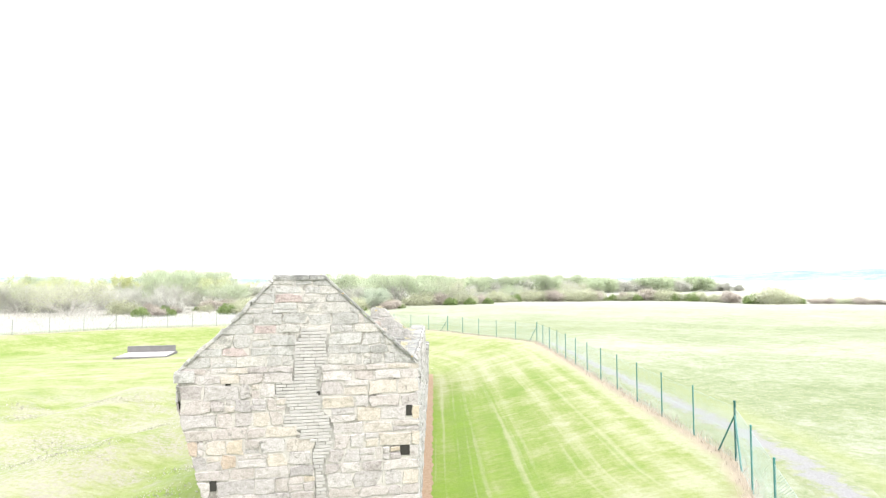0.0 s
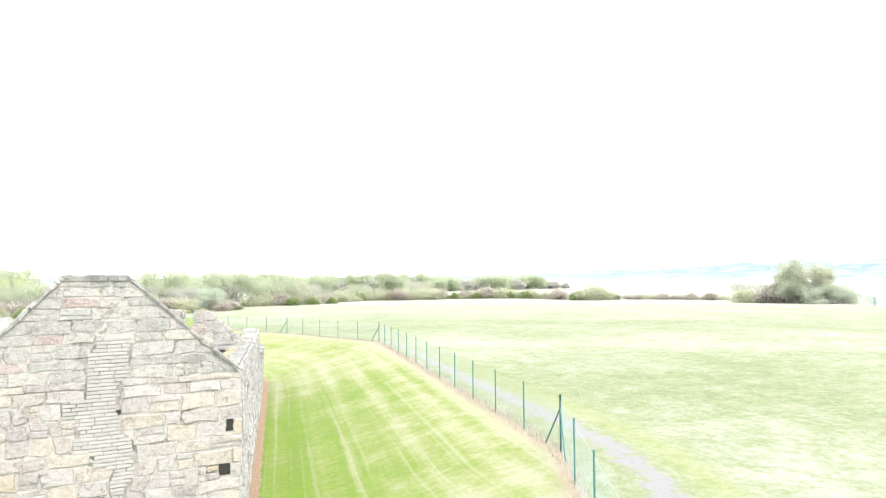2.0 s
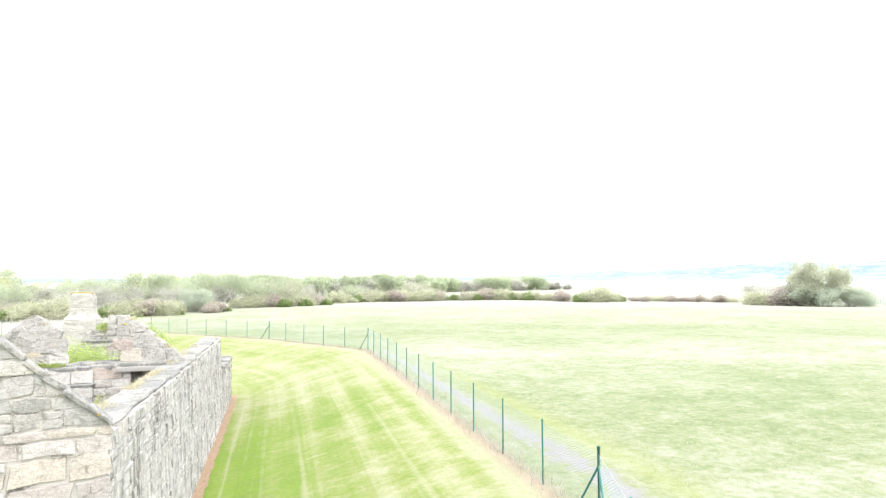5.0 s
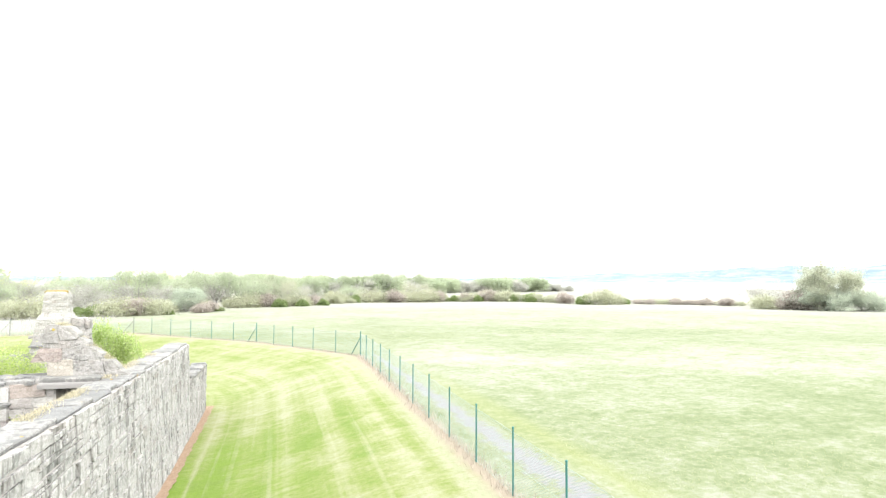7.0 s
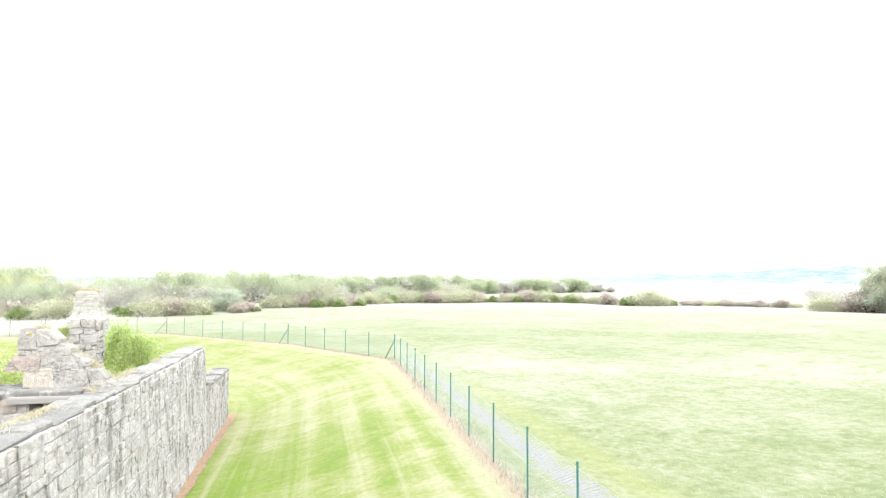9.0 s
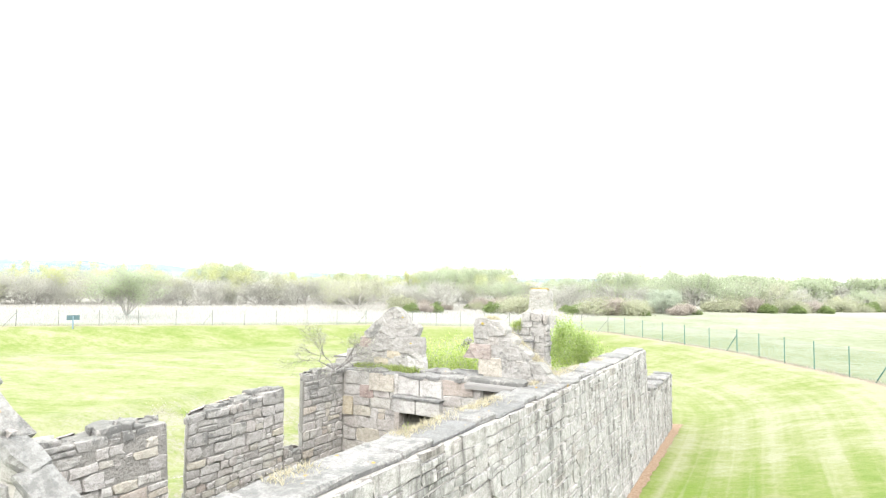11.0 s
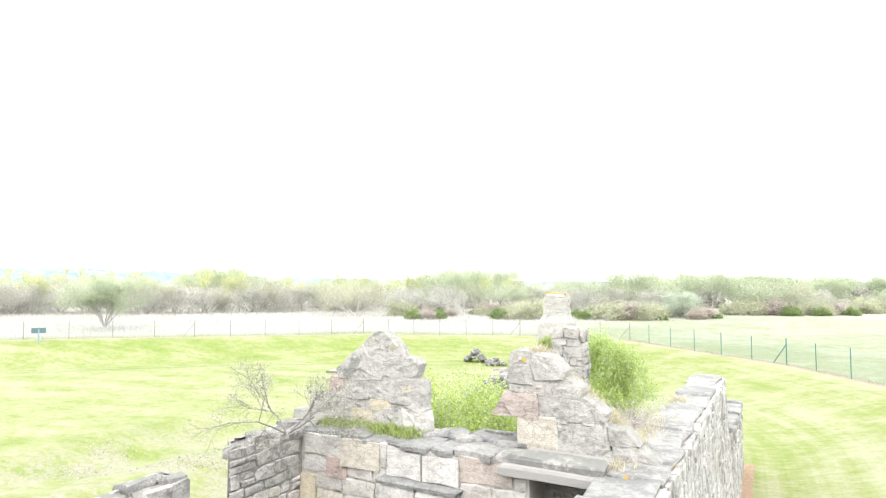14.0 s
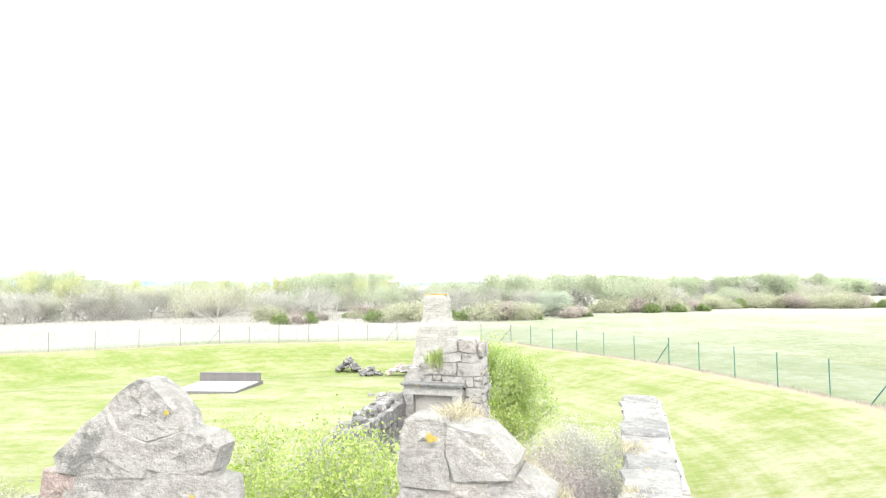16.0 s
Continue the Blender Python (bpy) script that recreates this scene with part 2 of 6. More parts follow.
M_OCHRE = stone_mat("ochre_stone", [(0.0, (0.372, 0.324, 0.228)), (1.0, (0.396, 0.348, 0.264))], 0.1)
M_RED = stone_mat("red_sandstone", [(0.0, (0.27, 0.198, 0.186)), (1.0, (0.288, 0.216, 0.198))], 0.1)
m = Mat("yellow_lichen", 1.0)
m.color(m.mix(m.noise(60, 3), (0.29, 0.22, 0.04), (0.34, 0.28, 0.09))).bump(m.noise(90, 3), 0.6, 0.01)
M_LICHEN = m.m
M_OCHRE_PALE = stone_mat("pale_ochre_stone", [(0.0, (0.372, 0.342, 0.294)), (1.0, (0.396, 0.366, 0.318))], 0.1)
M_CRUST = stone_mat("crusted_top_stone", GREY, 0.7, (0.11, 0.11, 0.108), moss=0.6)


# ---- mesh helpers ----
class Geo:
    """Collects vertices and faces for one mesh."""

    def __init__(self):
        self.v, self.f = [], []

    def add(self, verts, faces):
        k = len(self.v)
        self.v += [tuple(p) for p in verts]
        self.f += [tuple(i + k for i in f) for f in faces]
        return self

    def box(self, x0, x1, y0, y1, z0, z1):
        return self.add([(x, y, z) for z in (z0, z1) for y in (y0, y1) for x in (x0, x1)],
                        [(0, 2, 3, 1), (4, 5, 7, 6), (0, 1, 5, 4), (2, 6, 7, 3), (0, 4, 6, 2), (1, 3, 7, 5)])

    def tube(self, p0, p1, r0, r1, n=6, cap=True):
        a, b = Vector(p0), Vector(p1)
        d = (b - a).normalized()
        s = d.orthogonal().normalized()
        t = d.cross(s)
        vs = [a + r0 * (math.cos(2 * math.pi * i / n) * s + math.sin(2 * math.pi * i / n) * t) for i in range(n)]
        vs += [b + r1 * (math.cos(2 * math.pi * i / n) * s + math.sin(2 * math.pi * i / n) * t) for i in range(n)]
        fs = [(i, (i + 1) % n, n + (i + 1) % n, n + i) for i in range(n)]
        if cap:
            fs += [tuple(range(n, 2 * n)), tuple(reversed(range(n)))]
        return self.add(vs, fs)

    def mesh(self, name, mat, smooth=False):
        me = bpy.data.meshes.new(name)
        me.from_pydata(self.v, [], self.f)
        me.materials.append(mat)
        if smooth:
            me.polygons.foreach_set("use_smooth", [True] * len(me.polygons))
        me.update()
        return me


def part(name, geo, mat, parent=None, label="", smooth=False):
    """One mesh object from a Geo (or a ready mesh), under a thing or a part."""
    me = geo.mesh(name, mat, smooth) if isinstance(geo, Geo) else geo
    ob = new(name, me)
    if parent:
        ob.parent = parent
    if label:
        ob["label"] = label
    return ob


def empty(name, x=0.0, y=0.0, z=0.0):
    ob = new(name)
    ob.location = (x, y, z)
    return ob


def quads(centres, size, rng, flat=0.0, long=1.6):
    """Leaf blades: one small kite for each centre, turned at random. Returns a Geo."""
    c = np.asarray(centres, float)
    n = len(c)
    d = rng.normal(size=(n, 3))
    d[:, 2] *= 1 - flat
    d /= np.linalg.norm(d, axis=1)[:, None] + 1e-9
    e = np.cross(d, rng.normal(size=(n, 3)))
    e /= np.linalg.norm(e, axis=1)[:, None] + 1e-9
    s = size * rng.uniform(0.6, 1.4, n)[:, None]
    v = np.stack([c - d * s * long * 0.5, c + e * s * 0.5, c + d * s * long * 0.5, c - e * s * 0.5], 1).reshape(-1, 3)
    g = Geo()
    g.v = [tuple(p) for p in v]
    g.f = [(4 * i, 4 * i + 1, 4 * i + 2, 4 * i + 3) for i in range(n)]
    return g


def blades(points, h, w, rng, lean=0.35):
    """Upright grass blades, each a narrow bent triangle pair. Returns a Geo."""
    p = np.asarray(points, float)
    n = len(p)
    a = rng.uniform(0, 2 * math.pi, n)
    hh = h * rng.uniform(0.5, 1.3, n)
    side = np.stack([np.cos(a), np.sin(a), np.zeros(n)], 1) * (w * 0.5)
    tip = np.stack([rng.normal(0, lean, n), rng.normal(0, lean, n), np.ones(n)], 1) * hh[:, None]
    mid = tip * 0.5 + np.stack([-tip[:, 0], -tip[:, 1], np.zeros(n)], 1) * 0.15
    v = np.stack([p - side, p + side, p + mid + side * 0.8, p + mid - side * 0.8, p + tip], 1).reshape(-1, 3)
    g = Geo()
    g.v = [tuple(q) for q in v]
    for i in range(n):
        k = 5 * i
        g.f += [(k, k + 1, k + 2, k + 3), (k + 3, k + 2, k + 4)]
    return g


def lerp_table(table, v):
    """Value at v of a table of (v, value) rows in rising order."""
    if v <= table[0][0]:
        return table[0][1]
    for (a, x), (b, y) in zip(table, table[1:]):
        if v <= b:
            return x + (y - x) * (v - a) / (b - a)
    return table[-1][1]


# ---- ground ----
FENCE = [(7.07, 0.85), (7.12, 26.5), (1.5, 36.4), (-7.9, 45.6), (-16.3, 45.9), (-28.35, 41.8), (-37.5, 32.8), (-46.7, 22.5), (-52.0, 8.0), (-53.0, -10.0), (-40.0, -30.0), (-1.0, -21.5)]


def fence_distance(x, y):
    """Distance to the fence, positive inside it (arrays)."""
    best = np.full(np.shape(x), 1e9)
    inside = np.zeros(np.shape(x), bool)
    for (ax, ay), (bx, by) in zip(FENCE, FENCE[1:] + FENCE[:1]):
        dx, dy = bx - ax, by - ay
        u = np.clip(((x - ax) * dx + (y - ay) * dy) / (dx * dx + dy * dy), 0, 1)
        best = np.minimum(best, np.hypot(x - ax - u * dx, y - ay - u * dy))
        cross = ((ay > y) != (by > y)) & (x < (bx - ax) * (y - ay) / (by - ay + 1e-12) + ax)
        inside ^= cross
    return np.where(inside, best, -best)


def smooth(a, b, v):
    t = np.clip((v - a) / (b - a), 0, 1)
    return t * t * (3 - 2 * t)


def ripple(x, y):
    return (0.5 * np.sin(x * 0.31 + 1.3 * np.sin(y * 0.17)) + 0.5 * np.sin(y * 0.27 + 0.9 * np.sin(x * 0.23)) + 0.35 * np.sin(x * 0.9 + y * 0.7) * np.sin(y * 0.8 - x * 0.3))


def ground_z(x, y):
    """Height of the ground: a mown hollow inside the fence, level fields outside, falling to the shore."""
    x, y = np.asarray(x, float), np.asarray(y, float)
    d = fence_distance(x, y)
    rim = 0.04 - 0.19 * smooth(20, 40, y) - 0.1 * smooth(-10, -30, x)
    inner = rim - 1.25 * (0.25 * np.clip(d / 6.5, 0, 1) + 0.75 * smooth(0.2, 6.8, d)) + 0.05 * ripple(x, y) * smooth(0.5, 6, d)
    outer = rim + 0.10 * ripple(x * 0.6, y * 0.6) * smooth(2, 20, -d) - 0.25 * smooth(30, 110, -d) - 2.2 * smooth(170, 500, -d) - 3.0 * smooth(510, 800, -d)
    rough = smooth(-5.6, -8.0, x) * smooth(-21, -17, x) * smooth(-4, 1, y) * smooth(20, 15, y)
    inner = inner + rough * (0.24 * np.sin(x * 1.05 - y * 0.22 + 0.8 * np.sin(y * 0.4)) + 0.07 * np.sin(x * 2.1 + y * 1.3) * np.sin(y * 1.1))
    return np.where(d > 0, inner, outer)


def gz(x, y):
    return float(ground_z(x, y))


def axis(lo, hi, step, far_lo, far_hi, grow=1.16):
    mid = list(np.arange(lo, hi + step * 0.5, step))
    up, s = [mid[-1]], step
    while up[-1] < far_hi:
        s *= grow
        up.append(up[-1] + s)
    dn, s = [mid[0]], step
    while dn[-1] > far_lo:
        s *= grow
        dn.append(dn[-1] - s)
    return np.array(dn[:0:-1] + mid + up[1:])


gx = axis(-54, 16, 0.5, -4200, 4200)
gy = axis(-26, 48, 0.5, -4200, 4200)
GX, GY = np.meshgrid(gx, gy)
GZ = ground_z(GX, GY)
nx, ny = len(gx), len(gy)
me = bpy.data.meshes.new("ground")
idx = np.arange(nx * ny).reshape(ny, nx)
fq = np.stack([idx[:-1, :-1], idx[:-1, 1:], idx[1:, 1:], idx[1:, :-1]], -1).reshape(-1, 4)
me.from_pydata(np.stack([GX, GY, GZ], -1).reshape(-1, 3).tolist(), [], fq.tolist())
D = fence_distance(GX, GY)
far = np.hypot(GX, GY)
# pale reed tone to the west; fields elsewhere take it up with distance
reed = smooth(0.5, 5, -D) * smooth(-9, -22, GX) + (0.12 * smooth(30, 66, far - 0.12 * GX) + 0.6 * smooth(76, 97, far - 0.12 * GX)) * smooth(2, 6, -D) * smooth(-12, -2, GX) + smooth(70, 95, far - 0.12 * GX) * smooth(2, 6, -D) * smooth(-2, -12, GX)
lines = []
for (ax, ay), (bx, by) in zip(FENCE[:7], FENCE[1:8]):
    L = math.hypot(bx - ax, by - ay)
    lines.append(((ax - GX) * (by - ay) - (ay - GY) * (bx - ax)) / L)
mow = -0.8 * np.log(sum(np.exp(-np.clip(q, -8, 80) / 0.8) for q in lines))
across = 0.42 * (0.93 * (46 - GY) + 0.36 * (GX + 12)) + 0.5 * np.sin(GX * 0.12)
left = smooth(-3.5, -7.5, GX) * smooth(40, 30, GY)
mow = mow * (1 - left) + across * left
hummock = smooth(-5.2, -7.5, GX) * smooth(-21, -16, GX) * smooth(-6, 1, GY) * smooth(20, 14, GY)
mown = (0.12 + 0.88 * smooth(-3, 0.5, GX)) * (1 - 0.85 * smooth(14, 24, GY))
pale = np.where(GX > -4, 0.36 * smooth(1.5, 6.5, GX) + 0.42 * smooth(12, 20, GY), 0.3 * smooth(7.5, 9.5, D) + 0.2 - 0.12 * hummock) + 0.5 * np.exp(-((D - 0.5) / 0.5) ** 2)
verge_x = np.interp(GY, [-24, -14, -6, 0, 3, 8, 14, 27], [2.3, 5.4, 7.9, 9.4, 9.6, 9.4, 9.2, 9.0])
verge = np.exp(-((GX - verge_x) / 0.45) ** 2) * smooth(24, 12, GY)
# rough field: pale cross band, greener patches, paler again past 50 m
field_pale = np.exp(-((GY - 28 + 0.32 * GX) / 5.0) ** 2) * smooth(8, 13, GX) - 0.9 * np.exp(-((GX - 18) / 7) ** 2 - ((GY - 9) / 5) ** 2) - 0.5 * np.exp(-((GY - 40 + 0.1 * GX) / 7) ** 2) + 0.5 * smooth(50, 66, far)
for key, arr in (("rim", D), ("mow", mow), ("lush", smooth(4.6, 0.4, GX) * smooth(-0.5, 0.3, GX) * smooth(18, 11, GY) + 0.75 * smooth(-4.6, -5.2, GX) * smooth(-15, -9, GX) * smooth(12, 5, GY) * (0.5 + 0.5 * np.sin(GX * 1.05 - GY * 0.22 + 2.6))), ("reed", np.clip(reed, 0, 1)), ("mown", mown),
                 ("hummock", hummock), ("pale", pale), ("verge", verge), ("field_pale", field_pale)):
    at = me.attributes.new(key, "FLOAT", "POINT")
    at.data.foreach_set("value", arr.reshape(-1).astype(np.float32))
me.polygons.foreach_set("use_smooth", [True] * len(me.polygons))

m = Mat("grass_ground", 1.0)
rim = m.attr("rim")
wob = m.math("ADD", m.attr("mow"), m.math("MULTIPLY", m.math("SUBTRACT", m.noise(0.1, 2), 0.5), 0.3))
sep = m.t.nodes.new("ShaderNodeSeparateXYZ")
m.link(m.pos, sep.inputs[0])
comb = m.t.nodes.new("ShaderNodeCombineXYZ")
for i, (src, k) in enumerate(((wob, 2.6), (sep.outputs[1], 0.05), (sep.outputs[0], 0.05))):
    m.link(m.math("MULTIPLY", src, k), comb.inputs[i])
streak = m.noise(1.0, 3, 0.6, vec=comb.outputs[0])
comb2 = m.t.nodes.new("ShaderNodeCombineXYZ")
for i, (src, k) in enumerate(((wob, 4.2), (sep.outputs[1], 0.045), (sep.outputs[0], 0.03))):
    m.link(m.math("MULTIPLY", src, k), comb2.inputs[i])
line = m.noise(1.0, 2, 0.5, vec=comb2.outputs[0])
stripe = m.math("MULTIPLY", m.attr("mown"), m.math("SINE", m.math("MULTIPLY", wob, 5.2)))
fine = m.noise(9, 6, 0.75)
tuft = m.noise(1.4, 5, 0.7)
clump = m.noise(3.2, 5, 0.75, stretch=(0.6, 1.5, 1))


def weigh(*terms):
    """Sum of weighted signals, each (signal, weight, middle)."""
    total = 0.0
    for sig, k, mid in terms:
        total = m.math("ADD", total, m.math("MULTIPLY", m.math("SUBTRACT", sig, mid), k))
    return total


# lawn: green to straw tones along the mower's tracks, worn paler towards the fence
tone = weigh((stripe, 0.2, -2.25), (streak, 0.9, 0.5), (tuft, 0.8, 0.5), (clump, 1.2, 0.5), (m.noise(0.3, 5, 0.65, stretch=(1, 1.7, 1)), 1.5, 0.5), (m.attr("pale"), 0.5, 0.0), (m.attr("lush"), -0.2, 0.0))
lawn = m.ramp(tone, [(0.12, (0.105, 0.150, 0.030)), (0.42, (0.140, 0.169, 0.052)), (0.68, (0.176, 0.190, 0.088)), (1.0, (0.222, 0.226, 0.148))])
straw = m.ramp(weigh((line, 0.9, 0.0), (m.noise(0.5, 6, 0.72), 0.35, 0.0)), [(0.66, 0.0), (0.84, 0.6)])
lawn = m.mix(m.math("MULTIPLY", m.attr("lush"), m.ramp(m.noise(1.1, 5, 0.75), [(0.36, 0.8), (0.62, 0.15)])), lawn, (0.115, 0.182, 0.018))
lawn = m.mix(m.math("MULTIPLY", straw, m.attr("mown")), lawn, (0.235, 0.232, 0.155))
cut = m.math("MULTIPLY", m.ramp(m.noise(24, 3, 0.7), [(0.64, 0.0), (0.7, 0.8)]), m.ramp(m.noise(0.8, 4, 0.7), [(0.52, 0.0), (0.62, 1.0)]))
lawn = m.mix(cut, lawn, (0.26, 0.25, 0.225))
worn = m.math("MULTIPLY", m.attr("hummock"), m.math("MULTIPLY", m.ramp(m.noise(0.5, 6, 0.7), [(0.42, 0.0), (0.54, 1.0)]), m.ramp(m.noise(7, 5, 0.8), [(0.42, 0.1), (0.54, 0.95)])))
lawn = m.mix(worn, lawn, (0.215, 0.20, 0.17))
edge_line = m.math("MULTIPLY", m.ramp(m.math("ABSOLUTE", m.math("SUBTRACT", rim, 8.6)), [(0.0, 0.5), (0.35, 0.0)]), m.math("SUBTRACT", 1.0, m.ramp(m.math("MULTIPLY", sep.outputs[0], -0.2), [(0.6, 1.0), (1.0, 0.0)])))
lawn = m.mix(edge_line, lawn, (0.085, 0.11, 0.04))
lawn = m.mix(m.ramp(fine, [(0.3, 0.5), (0.58, 0.0)]), lawn, (0.6, 0.68, 0.42), "MULTIPLY")
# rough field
ftone = m.math("ADD", 0.55, weigh((m.noise(0.13, 5, 0.65), 1.3, 0.5), (m.noise(0.9, 6, 0.78), 1.7, 0.5), (m.noise(4.2, 4, 0.75), 1.5, 0.5), (m.attr("field_pale"), 0.24, 0.0)))
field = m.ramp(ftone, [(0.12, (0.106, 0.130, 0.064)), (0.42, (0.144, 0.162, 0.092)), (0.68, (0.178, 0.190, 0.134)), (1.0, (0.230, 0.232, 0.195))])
field = m.mix(m.math("MULTIPLY", m.attr("verge"), 0.55), field, (0.168, 0.185, 0.07))
field = m.mix(m.ramp(fine, [(0.3, 0.45), (0.55, 0.0)]), field, (0.62, 0.7, 0.5), "MULTIPLY")
reedc = m.mix(m.ramp(m.noise(0.5, 6, 0.8, stretch=(0.6, 1, 1)), [(0.3, 0.0), (0.7, 1.0)]), (0.2, 0.192, 0.172), (0.262, 0.254, 0.236))
out = m.mix(m.attr("reed"), field, reedc)
c = m.mix(m.ramp(m.math("ADD", rim, m.math("MULTIPLY", m.math("SUBTRACT", tuft, 0.5), 0.7)), [(0.0, 0.0), (0.15, 1.0)]), out, lawn)
edge = m.ramp(m.math("ADD", m.math("ABSOLUTE", m.math("SUBTRACT", rim, 0.1)), m.math("MULTIPLY", m.math("SUBTRACT", tuft, 0.5), 0.5)), [(0.06, 0.85), (0.34, 0.0)])
c = m.mix(edge, c, (0.25, 0.205, 0.165))
m.color(c).bump(m.mix(0.5, fine, tuft), 0.6, 0.08)
me.materials.append(m.m)
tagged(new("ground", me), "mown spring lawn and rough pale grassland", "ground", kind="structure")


# ---- stone walls ----
STONE_LIMIT = 300


def stone(pts, depth, rng, bevel=0.009):
    """A stone as verts and faces: outline pts (u, v) going round, face standing depth proud, edges rounded."""
    n = len(pts)
    cu, cv = sum(p[0] for p in pts) / n, sum(p[1] for p in pts) / n
    tilt_u, tilt_v = rng.uniform(-0.06, 0.06), rng.uniform(-0.05, 0.05)
    vs = [(u, v, -0.03) for u, v in pts]
    for u, v in pts:
        vs.append((u, v, depth * rng.uniform(0.6, 0.85)))
    for u, v in pts:
        du, dv = u - cu, v - cv
        k = max(0.0, 1 - bevel / max(0.02, math.hypot(du, dv)) * rng.uniform(0.8, 1.6))
        vs.append((cu + du * k, cv + dv * k, depth * rng.uniform(0.85, 1.1) + tilt_u * du + tilt_v * dv))
    fs = []
    for r in (0, n):
        fs += [(r + i, r + (i + 1) % n, r + n + (i + 1) % n, r + n + i) for i in range(n)]
    vs.append((cu + rng.uniform(-0.03, 0.03), cv + rng.uniform(-0.02, 0.02), depth * rng.uniform(0.95, 1.2)))
    fs += [(2 * n + i, 2 * n + (i + 1) % n, 3 * n) for i in range(n)]
    return vs, fs


def coursed(left, right, v0, v1, rng, course, length, skip=(), top=None, joint=0.005, rough=0.02, split=0.3):
    """Outlines of random-coursed rubble between left(v) and right(v), from v0 to v1; skip: functions v -> (u0, u1) or None; top(u): ruined top."""
    out = []
    v = v0
    while v < v1 - 0.05:
        h = rng.uniform(*course)
        if v + h > v1 - 0.08:
            h = v1 - v
        vm = v + h * 0.5
        runs = [(left(vm), right(vm))]
        for s in skip:
            gap = s(vm)
            if gap:
                runs = [r for a, b in runs for r in ((a, min(b, gap[0])), (max(a, gap[1]), b)) if r[1] - r[0] > 0.05]
        for a, b in runs:
            u = a
            while u < b - 0.02:
                w = rng.uniform(*length) * (0.7 + 0.6 * h / course[1])
                if u + w > b - length[0] * 0.55:
                    w = b - u
                ends = (abs(u - a) < 1e-6 and abs(a - left(vm)) < 1e-6, abs(u + w - b) < 1e-6 and abs(b - right(vm)) < 1e-6)
                pieces = [(u, u + w, v, v + h)]
                if rng.random() < split and h > course[0] * 1.15 and w > 0.22:
                    k = rng.uniform(0.35, 0.65)
                    if rng.random() < 0.5:
                        pieces = [(u, u + w, v, v + h * k), (u, u + w, v + h * k, v + h)]
                    else:
                        q = rng.uniform(0.4, 0.6)
                        pieces = [(u, u + w * q, v, v + h), (u + w * q, u + w, v, v + h * k), (u + w * q, u + w, v + h * k, v + h)]
                for x0, x1, y0, y1 in pieces:
                    if top and y0 > top((x0 + x1) * 0.5) - 0.05:
                        continue
                    j = joint
                    ring = [(x0 + j, y0 + j), ((x0 + x1) / 2, y0 + j), (x1 - j, y0 + j), (x1 - j, (y0 + y1) / 2), (x1 - j, y1 - j), ((x0 + x1) / 2, y1 - j), (x0 + j, y1 - j), (x0 + j, (y0 + y1) / 2)]
                    r = min(rough, 0.2 * (y1 - y0), 0.18 * (x1 - x0))
                    done = []
                    for i, (pu, pv) in enumerate(ring):
                        cut = 0.2 * r if i % 2 == 0 else 0.0
                        pu += rng.uniform(-r, r) * 0.6 + (cut if pu < (x0 + x1) / 2 else -cut) * (i % 2 == 0)
                        pv += rng.uniform(-r, r) * 0.6 + (cut if pv < (y0 + y1) / 2 else -cut) * (i % 2 == 0)
                        if ends[0] and x0 == u and i in (0, 6, 7):
                            pu = left(pv) + rng.uniform(0, r)
                        if ends[1] and x1 >= u + w - 1e-6 and i in (2, 3, 4):
                            pu = right(pv) - rng.uniform(0, r)
                        if top:
                            pv = min(pv, top(pu) + rng.uniform(-0.02, 0.03))
                        done.append((pu, pv))
                    area = sum(p[0] * q[1] - q[0] * p[1] for p, q in zip(done, done[1:] + done[:1]))
                    if area > 0.004:
                        out.append(done)
                u += w
        v += h
    return out


def face(parent, m4, outlines, rng, mat, depth=(0.012, 0.04), rest_mat=None, name="stone", near=None):
    """Lay stones on a wall face. m4 carries (u, v, out) to the world. Past the limit the farthest go into one joined part."""
    items = sorted(outlines, key=near) if near else outlines
    rest = Geo()
    for i, ring in enumerate(items):
        vs, fs = stone(ring, rng.uniform(*depth), rng)
        world_vs = [m4 @ Vector(p) for p in vs]
        if i < STONE_LIMIT:
            part(name, Geo().add(world_vs, fs), mat, parent)
        else:
            rest.add(world_vs, fs)
    if rest.v:
        tagged(part("far_stones", rest, rest_mat or mat, parent), kind="stuff")


def frame_of(origin, u, out):
    """Matrix taking (u, v, out) to the world: v is up."""
    u, out = Vector(u), Vector(out)
    return Matrix(((u.x, 0, out.x, origin[0]), (u.y, 0, out.y, origin[1]), (0, 1, 0, origin[2]), (0, 0, 0, 1)))


def slab(rng, lx, ly, h, wob=0.03):
    """An uneven flat stone centred on its base, with rounded arrises."""
    g = Geo()
    ring = [(-lx / 2, -ly / 2), (0, -ly / 2), (lx / 2, -ly / 2), (lx / 2, 0), (lx / 2, ly / 2), (0, ly / 2), (-lx / 2, ly / 2), (-lx / 2, 0)]
    ring = [(a + rng.uniform(-wob, wob), b + rng.uniform(-wob, wob)) for a, b in ring]
    lev = [(0, 0.97), (h * 0.7, 1.0), (h, 0.93)]
    vs = [(a * s, b * s, z + (rng.uniform(-wob, wob) * 0.5 if z else 0)) for z, s in lev for a, b in ring] + [(0, 0, h * 1.05)]
    fs = [(r * 8 + i, r * 8 + (i + 1) % 8, r * 8 + 8 + (i + 1) % 8, r * 8 + 8 + i) for r in (0, 1) for i in range(8)]
    fs += [(16 + i, 16 + (i + 1) % 8, 24) for i in range(8)] + [tuple(reversed(range(8)))]
    return g.add(vs, fs)


